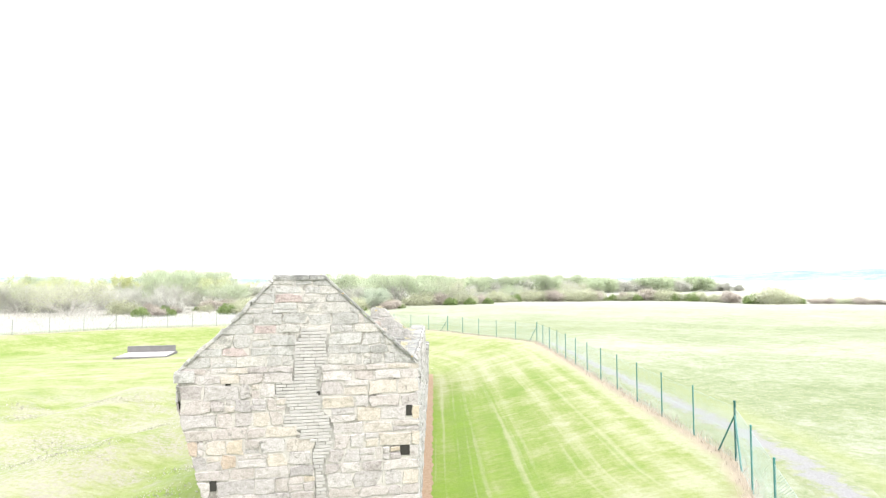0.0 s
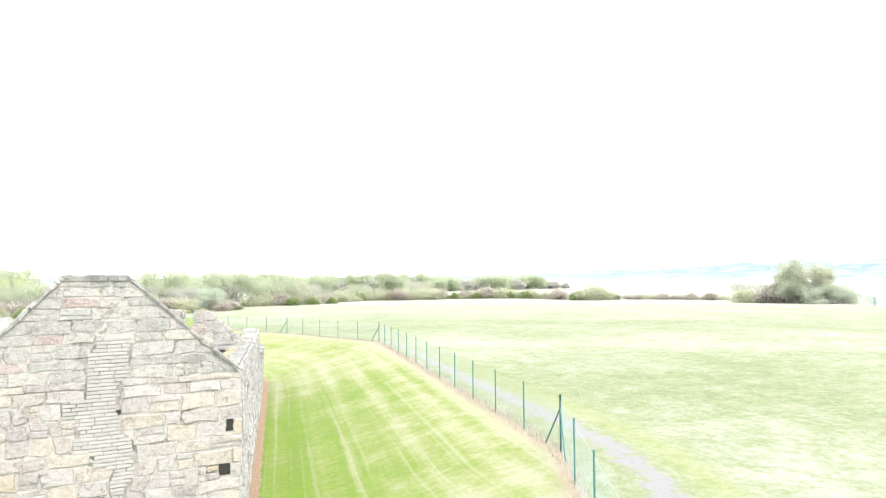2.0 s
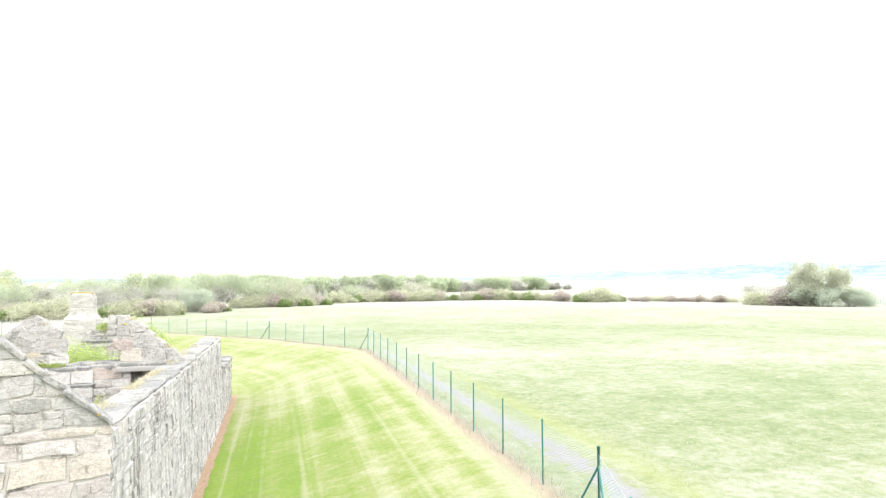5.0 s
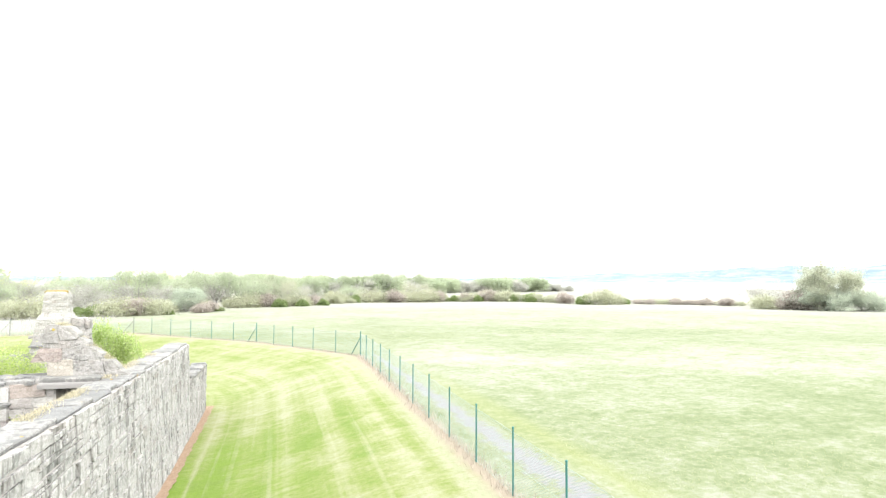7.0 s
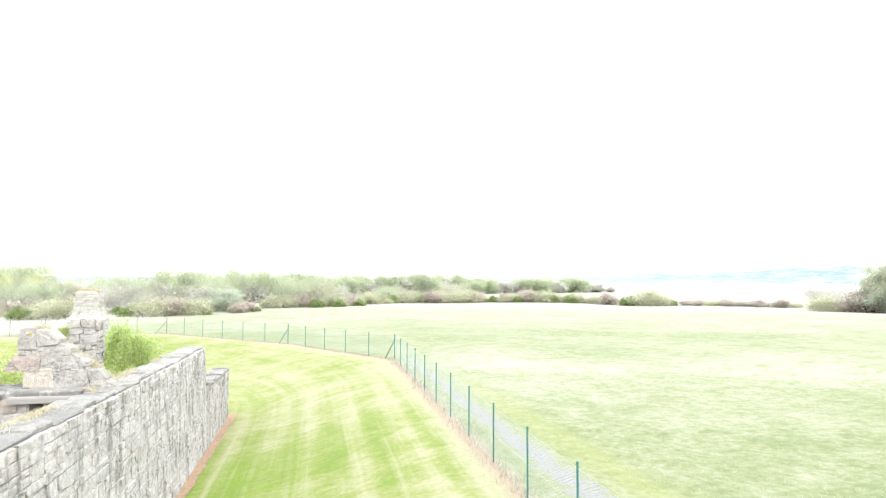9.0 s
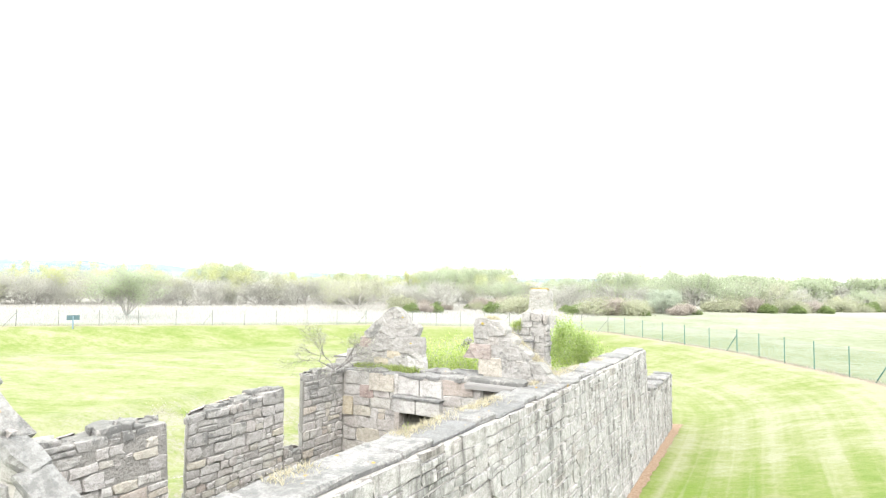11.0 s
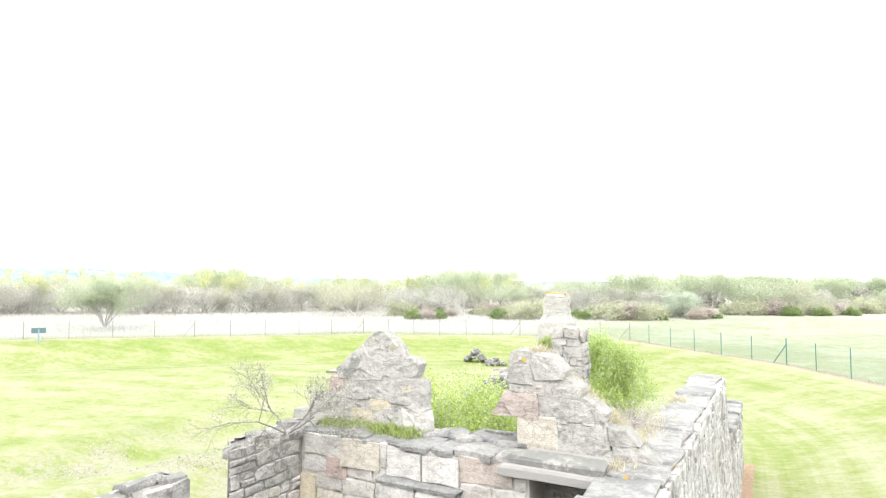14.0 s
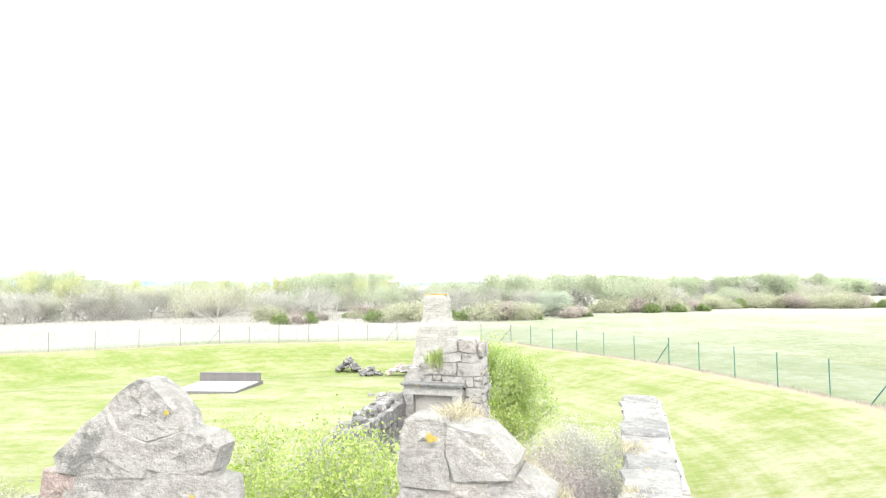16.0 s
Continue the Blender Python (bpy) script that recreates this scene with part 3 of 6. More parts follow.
def boulder(rng, r, squash=0.7):
    """A rough block of fallen stone."""
    bm = bmesh.new()
    bmesh.ops.create_icosphere(bm, subdivisions=2, radius=r)
    sx, sy, sz = rng.uniform(0.8, 1.3), rng.uniform(0.7, 1.1), squash * rng.uniform(0.8, 1.1)
    off = Vector((rng.uniform(0, 99), rng.uniform(0, 99), 0))
    g = Geo()
    for v in bm.verts:
        q = v.co.normalized()
        k = 1 / max(abs(q.x), abs(q.y), abs(q.z)) ** 0.6 * (0.85 + 0.3 * noise.noise(q * 1.7 + off))
        g.v.append((v.co.x * sx * k, v.co.y * sy * k, v.co.z * sz * k))
    g.f = [tuple(x.index for x in f.verts) for f in bm.faces]
    bm.free()
    return g


def prism(outline, y0, y1, wob=0.0, rng=None):
    """Upright slab of wall core: outline in (x, z), from y0 to y1."""
    n = len(outline)
    g = Geo()
    vs = [(x, y0, z) for x, z in outline] + [(x, y1, z) for x, z in outline]
    fs = [tuple(range(n)), tuple(reversed(range(n, 2 * n)))] + [(i, n + i, n + (i + 1) % n, (i + 1) % n) for i in range(n)]
    return g.add(vs, fs)


BASE = -1.45
rng = random.Random(11)

# -- entrance gable, with the bricked flue --
G_LEFT = [(-1.5, -3.92), (-0.23, -4.25), (1.3, -4.68), (1.99, -4.70), (2.15, -4.80), (2.3, -4.70), (3.16, -3.75), (4.13, -2.88), (4.2, -2.8)]
G_RIGHT = [(-1.5, 0.12), (2.25, 0.12), (2.32, 0.08), (3.17, -0.85), (4.15, -1.9), (4.2, -1.95)]
gl = lambda v: lerp_table(G_LEFT, v)
gr = lambda v: lerp_table(G_RIGHT, v)
BR_L = [(-1.5, -2.0), (0.12, -2.04), (0.47, -2.12), (0.73, -2.03), (0.84, -2.37), (0.98, -2.35), (1.07, -2.68), (1.33, -2.68), (1.39, -2.53), (1.59, -2.68), (1.66, -2.84), (1.99, -2.85), (2.01, -2.49), (2.79, -2.48), (2.88, -2.36), (3.13, -2.37)]
BR_R = [(-1.5, -1.6), (0.1, -1.88), (0.39, -1.87), (0.52, -1.71), (0.96, -1.71), (1.26, -1.77), (1.33, -1.93), (1.58, -1.95), (1.98, -2.03), (2.02, -1.96), (2.29, -1.97), (2.33, -1.82), (2.71, -1.84), (3.11, -1.8)]


def flue(v):
    return (lerp_table(BR_L, v) - 0.01, lerp_table(BR_R, v) + 0.03) if v < 3.1 else None


def hole(u0, u1, v0, v1):
    return lambda v: (u0, u1) if v0 < v < v1 else None


gable = empty("wall_gable_south", -2.4, 0, BASE)
gable.matrix_basis = Matrix()
tagged(gable, "roofless stone gable wall with a bricked-up flue", "wall", kind="structure")
core = [(gl(v) + 0.04, v) for v in (-1.5, 0.0, 1.3, 1.99, 2.3, 3.16, 4.1)] + [(gr(v) - 0.04, v) for v in (4.1, 3.17, 2.3, 0.0, -1.5)]
part("wall_core", prism(core[::-1], 0.052, 0.165), M_MORTAR, gable)
GF = frame_of((0, 0.05, 0), (1, 0, 0), (0, -1, 0))
holes = [hole(-3.82, -3.71, 1.94, 2.06), hole(-2.06, -1.94, 1.68, 1.78), hole(-0.28, -0.10, 0.38, 0.64), hole(-4.08, -3.97, -0.1, 0.08), hole(-0.16, -0.05, 1.2, 1.4)]
upper = coursed(gl, gr, 2.3, 4.13, rng, (0.17, 0.28), (0.24, 0.56), [flue], joint=0.008, rough=0.05, split=0.26)
lower = coursed(gl, gr, BASE, 2.3, rng, (0.18, 0.31), (0.24, 0.60), [flue] + holes, joint=0.011, rough=0.05, split=0.3)
face(gable, GF, lower, rng, M_STONE, (0.006, 0.032))
face(gable, GF, upper, rng, M_STONE_UP, (0.006, 0.022))
# near-black blocks where stones are missing paint the shade inside the sockets
for u0, u1, v0, v1 in ((-0.29, -0.09, 0.37, 0.65), (-4.09, -3.96, -0.11, 0.09), (-0.17, -0.04, 1.19, 1.41), (-3.82, -3.72, 1.95, 2.05), (-2.03, -1.95, 1.69, 1.77)):
    part("putlog_hole", Geo().box(u0, u1, 0.03, 0.15, v0, v1), M_SOCKET_SHADE, gable, "near-black block for the shade in a socket")
# bricks of the flue
infill = Geo()
ring_l = [(lerp_table(BR_L, v) - 0.02, v) for v in np.arange(BASE, 3.11, 0.2)]
ring_r = [(lerp_table(BR_R, v) + 0.05, v) for v in np.arange(BASE, 3.11, 0.2)]
infill.add(*(lambda q: (q.v, q.f))(prism((ring_l + ring_r[::-1])[::-1], 0.048, 0.1)))
part("brick_bed", infill, M_JOINT, gable, "dark raked joints")
v, row = BASE, 0
brick_meshes = {}
while v < 3.03:
    a, b = lerp_table(BR_L, v + 0.03) + 0.01, lerp_table(BR_R, v + 0.03) - 0.01
    u = a - (rng.uniform(0.06, 0.16) if row % 2 else rng.uniform(0, 0.04))
    while u < b - 0.03:
        x0, x1 = max(u, a), min(u + 0.226, b)
        if x1 - x0 > 0.05:
            key = round((x1 - x0) * 40)
            if key not in brick_meshes:
                vs, fs = stone([(0, 0), (key / 80, 0.0), (key / 40, 0), (key / 40, 0.0555), (key / 80, 0.0555), (0, 0.0555)], 0.016, rng, 0.004)
                brick_meshes[key] = Geo().add([GF @ Vector(p) for p in vs], fs).mesh("brick", M_BRICK)
            ob = part("brick", brick_meshes[key], None, gable)
            ob.location = (x0 + rng.uniform(-0.004, 0.004), rng.uniform(-0.012, 0.004), v + rng.uniform(-0.003, 0.003))
        u += 0.232
    v += 0.0665
    row += 1
# raking skews: squared slabs high on one slope, ragged weathered stones elsewhere
for table, sgn in ((G_RIGHT, 1), (G_LEFT, -1)):
    z0 = 2.32
    while z0 < 4.08:
        neat = sgn > 0 and (z0 > 3.1 or z0 < 2.5)
        z1 = min(4.14, z0 + (0.24 if neat else rng.uniform(0.12, 0.24)))
        a, b = (lerp_table(table, z0), z0), (lerp_table(table, z1), z1)
        L = math.hypot(b[0] - a[0], b[1] - a[1])
        ob = part("skew_stone", slab(rng, L, 0.2, 0.045, 0.008) if neat else slab(rng, L * rng.uniform(0.85, 1.15), rng.uniform(0.16, 0.22), rng.uniform(0.04, 0.08), 0.03), M_COPE if sgn > 0 else M_STONE_UP, gable)
        ang = math.atan2(b[1] - a[1], b[0] - a[0]) + (0 if neat else radians(rng.uniform(-9, 9)))
        ob.matrix_basis = Matrix.Translation(((a[0] + b[0]) / 2, 0.09, (z0 + z1) / 2 - (0.02 if neat else 0.05))) @ Matrix.Rotation(-ang, 4, "Y") @ Matrix.Rotation(math.pi if sgn > 0 else 0, 4, "X")
        z0 = z1
ob = part("kneeler", slab(rng, 0.36, 0.22, 0.22, 0.03), M_STONE_UP, gable, "projecting kneeler stone")
ob.location = (-4.58, 0.12, 2.04)
for i in range(3):
    ob = part("cope_stone", slab(rng, 0.36, 0.2, 0.1, 0.03), M_COPE, gable)
    ob.location = (-2.75 + 0.36 * i, 0.1, 4.07)

gable.matrix_basis = Matrix.Translation((-2.4, -0.1, 0)) @ Matrix.Rotation(radians(10.5), 4, "Z") @ Matrix.Translation((2.4, 0, 0))

# -- long outer wall --
east = tagged(empty("wall_east"), "long grey rubble wall with flat coping slabs", "wall", kind="structure")
E_TOP = [(0.5, 2.12), (4.0, 2.03), (8.0, 1.95), (13.0, 1.89), (16.35, 1.86)]
et = lambda y: lerp_table(E_TOP, y)
prof = [(y, et(y)) for y in (0.5, 4, 8, 13, 16.35)]


def along_y(outline, x0, x1):
    g = prism([(a, b) for a, b in outline], x0, x1)
    g.v = [(y, x, z) for x, y, z in g.v]
    g.f = [tuple(reversed(f)) for f in g.f]
    return g


part("wall_core", along_y([(16.35, BASE), (0.5, BASE)][::-1] + [(y, z) for y, z in prof[::-1]], -0.62, -0.07), M_MORTAR, east)
for v in east.children[0].data.vertices:
    if v.co.x > -0.3:
        v.co.x = -0.075 + 0.045 * (1.9 - v.co.z)
BATTER = 0.045
EF = Matrix(((0, -BATTER, 1, -0.07 + 1.9 * BATTER), (1, 0, 0, 0), (0, 1, 0, 0), (0, 0, 0, 1)))
outl = coursed(lambda v: 0.4, lambda v: 16.35, BASE, 2.12, rng, (0.12, 0.25), (0.24, 0.62), top=et, joint=0.008, rough=0.08, split=0.45)
face(east, EF, outl, rng, M_STONE_EAST, (0.003, 0.03), M_STONE_EAST_J, near=lambda r: -r[0][1] * 3 + abs(r[0][0] - 5))
WF = frame_of((-0.62, 0, 0), (0, -1, 0), (-1, 0, 0))
outl = coursed(lambda v: -16.35, lambda v: -8.95, 0.2, 2.0, rng, (0.15, 0.28), (0.2, 0.45), top=lambda u: et(-u), rough=0.03)
face(east, WF, outl, rng, M_STONE_GREY, name="inner_stone")
outl = coursed(lambda v: -8.05, lambda v: -0.75, -0.6, 2.0, rng, (0.16, 0.3), (0.2, 0.5), top=lambda u: et(-u), rough=0.03)
face(east, WF, outl, rng, M_STONE_GREY, name="inner_stone")
y = 0.45
while y < 16.25:
    L = min(rng.uniform(0.5, 1.1), 16.38 - y)
    ob = part("coping_slab", slab(rng, 0.55 + rng.uniform(-0.025, 0.025), L * 0.985, rng.uniform(0.045, 0.085), 0.03), M_COPE, east)
    ob.matrix_basis = Matrix.Translation((-0.395 + rng.uniform(-0.03, 0.02), y + L / 2, et(y + L / 2) + 0.005)) @ pose(0, 0, 0, rng.uniform(-1.2, 1.2), rng.uniform(-2, 2.5), rng.uniform(-2.5, 2.5))
    y += L

# -- lower broken end of that wall --
end = tagged(empty("wall_east_end"), "lower broken end of the rubble wall", "wall", kind="structure")
N_TOP = [(16.36, 0.72), (17.5, 0.66), (18.8, 0.66), (20.6, 0.58)]
nt = lambda y: lerp_table(N_TOP, y)
part("wall_core", along_y([(20.55, BASE), (16.36, BASE)][::-1] + [(y, z - 0.03) for y, z in N_TOP[::-1]][0:], -0.45, 0.06), M_MORTAR, end)
outl = coursed(lambda v: 16.36, lambda v: 20.6, BASE, 0.72, rng, (0.14, 0.27), (0.18, 0.42), top=nt, rough=0.035, split=0.4)
face(end, frame_of((0.06, 0, 0), (0, 1, 0), (1, 0, 0)), outl, rng, M_STONE_EAST, (0.006, 0.035))
outl = coursed(lambda v: -0.08, lambda v: 0.08, BASE, 0.68, rng, (0.16, 0.3), (0.3, 0.45), rough=0.025, split=0)
face(end, frame_of((0, 16.35, 0), (1, 0, 0), (0, -1, 0)), outl, rng, M_STONE_EAST, (0.006, 0.03), name="quoin")
y = 16.4
while y < 20.5:
    L = min(rng.uniform(0.3, 0.6), 20.62 - y)
    ob = part("top_stone", slab(rng, 0.56, L * 0.97, rng.uniform(0.06, 0.14), 0.04), M_COPE, end)
    ob.location = (-0.18, y + L / 2, nt(y) - 0.03)
    y += L

# -- cross wall with the hearth --
cross = tagged(empty("wall_cross"), "inner cross wall with an open hearth and pale lintels", "wall", kind="structure")
FL = -0.75
hearth = hole(-3.05, -2.30, FL, 1.33)
press = hole(-1.42, -0.72, 0.6, 1.88)


def solid(name, x0, x1, y0, y1, z0, z1, mat, parent):
    return part(name, Geo().box(x0, x1, y0, y1, z0, z1), mat, parent)


# masonry body, left open at the hearth and the wall press
for b in ((-4.88, -3.03, BASE, 1.97), (-2.32, -1.40, BASE, 1.97), (-0.74, -0.62, BASE, 1.97), (-3.03, -2.32, 1.35, 1.97), (-1.40, -0.74, 1.9, 1.97), (-1.40, -0.74, BASE, 0.58)):
    solid("wall_core", b[0], b[1], 8.11, 9.1, b[2], b[3], M_MORTAR, cross)
solid("hearth_back", -3.03, -2.32, 8.7, 9.1, BASE, 1.35, M_CORE, cross)
solid("press_back", -1.40, -0.74, 8.6, 9.1, 0.58, 1.9, M_CORE, cross)
CF = frame_of((0, 8.10, 0), (1, 0, 0), (0, -1, 0))
band = hole(-3.15, -2.2, 1.33, 1.96)
red_gap, ochre_gap, ochre_gap2 = hole(-4.02, -3.72, 1.53, 1.71), hole(-4.44, -4.2, 1.15, 1.45), hole(-3.8, -3.24, 1.68, 1.96)
tim = hole(-1.72, -0.66, 1.88, 2.02)
outl = coursed(lambda v: -4.42, lambda v: -0.64, FL, 2.0, rng, (0.17, 0.33), (0.24, 0.56), [hearth, press, band, tim, red_gap, ochre_gap, ochre_gap2], rough=0.04, split=0.3)
face(cross, CF, outl, rng, M_STONE_IN, (0.006, 0.024))
for x0, x1, z0, z1, mt in ((-4.02, -3.72, 1.5, 1.73, M_RED), (-4.44, -4.2, 1.13, 1.47, M_OCHRE), (-3.8, -3.24, 1.66, 1.98, M_OCHRE_PALE)):
    part("stone", Geo().add(*[[CF @ Vector(p) for p in q] if i == 0 else q for i, q in enumerate(stone([(x0, z0), ((x0 + x1) / 2, z0 - 0.01), (x1, z0), (x1, (z0 + z1) / 2), (x1, z1), ((x0 + x1) / 2, z1 + 0.01), (x0, z1), (x0 - 0.01, (z0 + z1) / 2)], 0.04, rng))]), mt, cross)
for x0, x1, z0, z1, d in ((-3.14, -2.68, 1.64, 1.93, 0.03), (-2.66, -2.2, 1.64, 1.93, 0.03)):
    vs, fs = stone([(x0, z0), ((x0 + x1) / 2, z0 + 0.01), (x1, z0), (x1, (z0 + z1) / 2), (x1 - 0.01, z1), ((x0 + x1) / 2, z1 + 0.01), (x0, z1 - 0.01), (x0, (z0 + z1) / 2)], d, rng)
    part("relieving_stone", Geo().add([CF @ Vector(p) for p in vs], fs), M_WHITE, cross, "large pale squared stone")
for x0, x1 in ((-3.16, -2.70), (-2.685, -2.18)):
    g = slab(rng, x1 - x0, 0.34, 0.27, 0.015)
    ob = part("hearth_lintel", g, M_WHITE, cross, "pale corbelled hearth lintel")
    ob.location = ((x0 + x1) / 2, 8.13, 1.33)
ob = part("hearth_shelf", slab(rng, 1.06, 0.36, 0.05, 0.012), M_COPE, cross)
ob.location = (-2.67, 8.11, 1.59)
for x in (-3.1, -2.25):
    ob = part("hearth_jamb", slab(rng, 0.13, 0.2, 2.07, 0.008), M_STONE, cross)
    ob.location = (x, 8.07, FL)
g = slab(rng, 1.05, 0.3, 0.11, 0.01)
ob = part("timber_lintel", g, M_TIMBER, cross, "grey weathered timber lintel")
ob.location = (-1.18, 8.15, 1.89)
for i in range(2):
    ob = part("timber_lintel", slab(rng, 1.0, 0.16, 0.1, 0.012), M_TIMBER, cross)
    ob.location = (-1.12, 8.41 + 0.2 * i, 1.92)
ob = part("lintel_flag", slab(rng, 1.15, 0.3, 0.1, 0.025), M_CRUST, cross, "dark crusted flagstone above the timber")
ob.location = (-1.2, 8.22, 1.99)
# rough stones along the top
x = -4.4
while x < -0.8:
    L = rng.uniform(0.28, 0.6)
    ob = part("top_stone", slab(rng, L, 0.5, rng.uniform(0.05, 0.1), 0.04), M_COPE, cross)
    ob.matrix_basis = pose(x + L / 2, 8.34, 1.95, rng.uniform(-5, 3), rng.uniform(-4, 4), rng.uniform(-6, 6))
    x += L
for i in range(5):
    ob = part("fallen_slab", slab(rng, rng.uniform(0.3, 0.6), 0.25, 0.07, 0.03), M_COPE, cross)
    ob.matrix_basis = pose(-2.8 + 0.24 * i, 8.65 + 0.1 * (i % 2), 1.99, rng.uniform(-8, 8), rng.uniform(-8, 8), rng.uniform(-40, 40))

# -- broken half gables above the cross wall --
def block(ring, y0, y1, rng):
    """A weathered through-stone: outline ring (x, z) with lumpy front, back and edges."""
    pts = []
    for (ax, az), (bx, bz) in zip(ring, ring[1:] + ring[:1]):
        n = max(2, round(math.hypot(bx - ax, bz - az) / 0.07))
        pts += [(ax + (bx - ax) * i / n, az + (bz - az) * i / n) for i in range(n)]
    n = len(pts)
    cx_, cz_ = sum(p[0] for p in pts) / n, sum(p[1] for p in pts) / n
    pts = [(x + 0.014 * (x - cx_) / math.hypot(x - cx_, z - cz_), z + 0.014 * (z - cz_) / math.hypot(x - cx_, z - cz_)) for x, z in pts]
    off = Vector((rng.uniform(0, 50), rng.uniform(0, 50), 0))
    layers = [(0.3, 0.0), (0.62, 0.0), (0.9, 0.0), (0.975, 0.005), (1.0, 0.016)]
    w = y1 - y0
    rows = [(k, y0 + d) for k, d in layers] + [(1.0, y0 + w * 0.35), (1.0, y0 + w * 0.65)] + [(k, y1 - d) for k, d in layers[::-1]]
    g = Geo()
    for k, y in rows:
        for x, z in pts:
            p = Vector((cx_ + (x - cx_) * k, y, cz_ + (z - cz_) * k))
            lump = noise.noise(p * 4 + off) * 0.016 + noise.noise(p * 13 + off) * 0.009
            s_ = -1 if y < y0 + w * 0.5 else 1
            q = 1 + (noise.noise(p * 7 - off) * 0.03 + noise.noise(p * 20 - off) * 0.02 if k > 0.9 else 0)
            g.v.append((cx_ + (p.x - cx_) * q, y + s_ * lump * (1 if k < 0.97 else 0.3), cz_ + (p.z - cz_) * q))
    m_ = len(rows)
    g.f = [(r * n + i, r * n + (i + 1) % n, (r + 1) * n + (i + 1) % n, (r + 1) * n + i) for r in range(m_ - 1) for i in range(n)]
    g.f = [tuple(reversed(f)) for f in g.f]
    g.v += [(cx_, y0 - 0.01, cz_), (cx_, y1 + 0.01, cz_)]
    g.f += [(i, (i + 1) % n, m_ * n) for i in range(n)] + [((m_ - 1) * n + (i + 1) % n, (m_ - 1) * n + i, m_ * n + 1) for i in range(n)]
    return g


SLOPE = [(2.0, -0.2), (2.1, -0.36), (2.3, -0.68), (2.5, -0.88), (2.7, -1.06), (2.84, -1.21), (3.1, -1.4)]


def box_ring(x0, x1, z0, z1, rng, r=0.018, cut=False):
    j = -0.006
    return [((min(x, lerp_table(SLOPE, z)) if cut else x) + rng.uniform(-r, r) * 0.7, z + rng.uniform(-r, r) * 0.7) for x, z in ((x0 + j, z0 + j), ((x0 + x1) / 2, z0 + j), (x1 - j, z0 + j), (x1 - j, (z0 + z1) / 2), (x1 - j - r, z1 - j), ((x0 + x1) / 2, z1 - j), (x0 + j + r, z1 - j), (x0 + j, (z0 + z1) / 2))]


# shaped stones, then squared ones as x0, x1, z0, z1
H1_TOP = ([(-3.97, 3.02), (-3.83, 3.15), (-3.69, 3.23), (-3.62, 3.22), (-3.46, 3.13), (-3.34, 3.01), (-3.31, 2.92), (-3.6, 2.84), (-3.87, 2.91)],
          [(-4.37, 2.69), (-4.1, 2.93), (-3.93, 3.04), (-3.85, 2.91), (-3.6, 2.83), (-3.62, 2.6), (-4.0, 2.58), (-4.34, 2.58)],
          [(-3.6, 2.83), (-3.33, 2.92), (-3.13, 2.9), (-3.07, 2.84), (-3.11, 2.7), (-3.24, 2.64), (-3.61, 2.66)])
H1_ROWS = ((-4.2, -3.84, 2.34, 2.58), (-3.83, -3.52, 2.37, 2.59), (-3.51, -2.99, 2.34, 2.64), (-4.21, -3.81, 2.2, 2.33), (-3.48, -3.0, 2.25, 2.34), (-3.79, -3.62, 2.02, 2.22), (-3.62, -3.33, 2.02, 2.24),
           (-4.82, -4.55, 2.12, 2.3), (-4.55, -4.2, 2.18, 2.38), (-4.8, -4.14, 2.0, 2.16), (-5.13, -4.8, 1.88, 2.08), (-4.28, -3.72, 1.86, 2.04), (-4.86, -4.3, 1.8, 2.02))
H2_TOP = ([(-1.56, 3.06), (-1.35, 3.04), (-1.2, 2.89), (-1.21, 2.8), (-1.53, 2.77), (-1.57, 2.9)],
          [(-1.36, 2.73), (-1.19, 2.81), (-1.02, 2.72), (-1.02, 2.6), (-1.32, 2.62)],
          [(-1.15, 2.58), (-0.98, 2.62), (-0.75, 2.47), (-0.76, 2.38), (-1.16, 2.35)],
          [(-1.3, 2.18), (-1.08, 2.3), (-0.75, 2.35), (-0.72, 2.1), (-0.9, 1.98), (-1.3, 2.0)],
          [(-0.72, 2.34), (-0.56, 2.32), (-0.42, 2.18), (-0.7, 2.16)])
H2_ROWS = ((-1.84, -1.58, 2.92, 3.07), (-1.85, -1.58, 2.72, 2.91), (-1.63, -1.36, 2.63, 2.76), (-1.84, -1.64, 2.63, 2.72), (-1.51, -1.16, 2.37, 2.61), (-1.3, -1.1, 2.28, 2.37), (-1.1, -0.75, 2.31, 2.37),
           (-0.98, -0.72, 2.55, 2.62), (-0.74, -0.5, 2.33, 2.44), (-0.68, -0.32, 1.98, 2.16), (-0.42, -0.2, 1.95, 2.12))
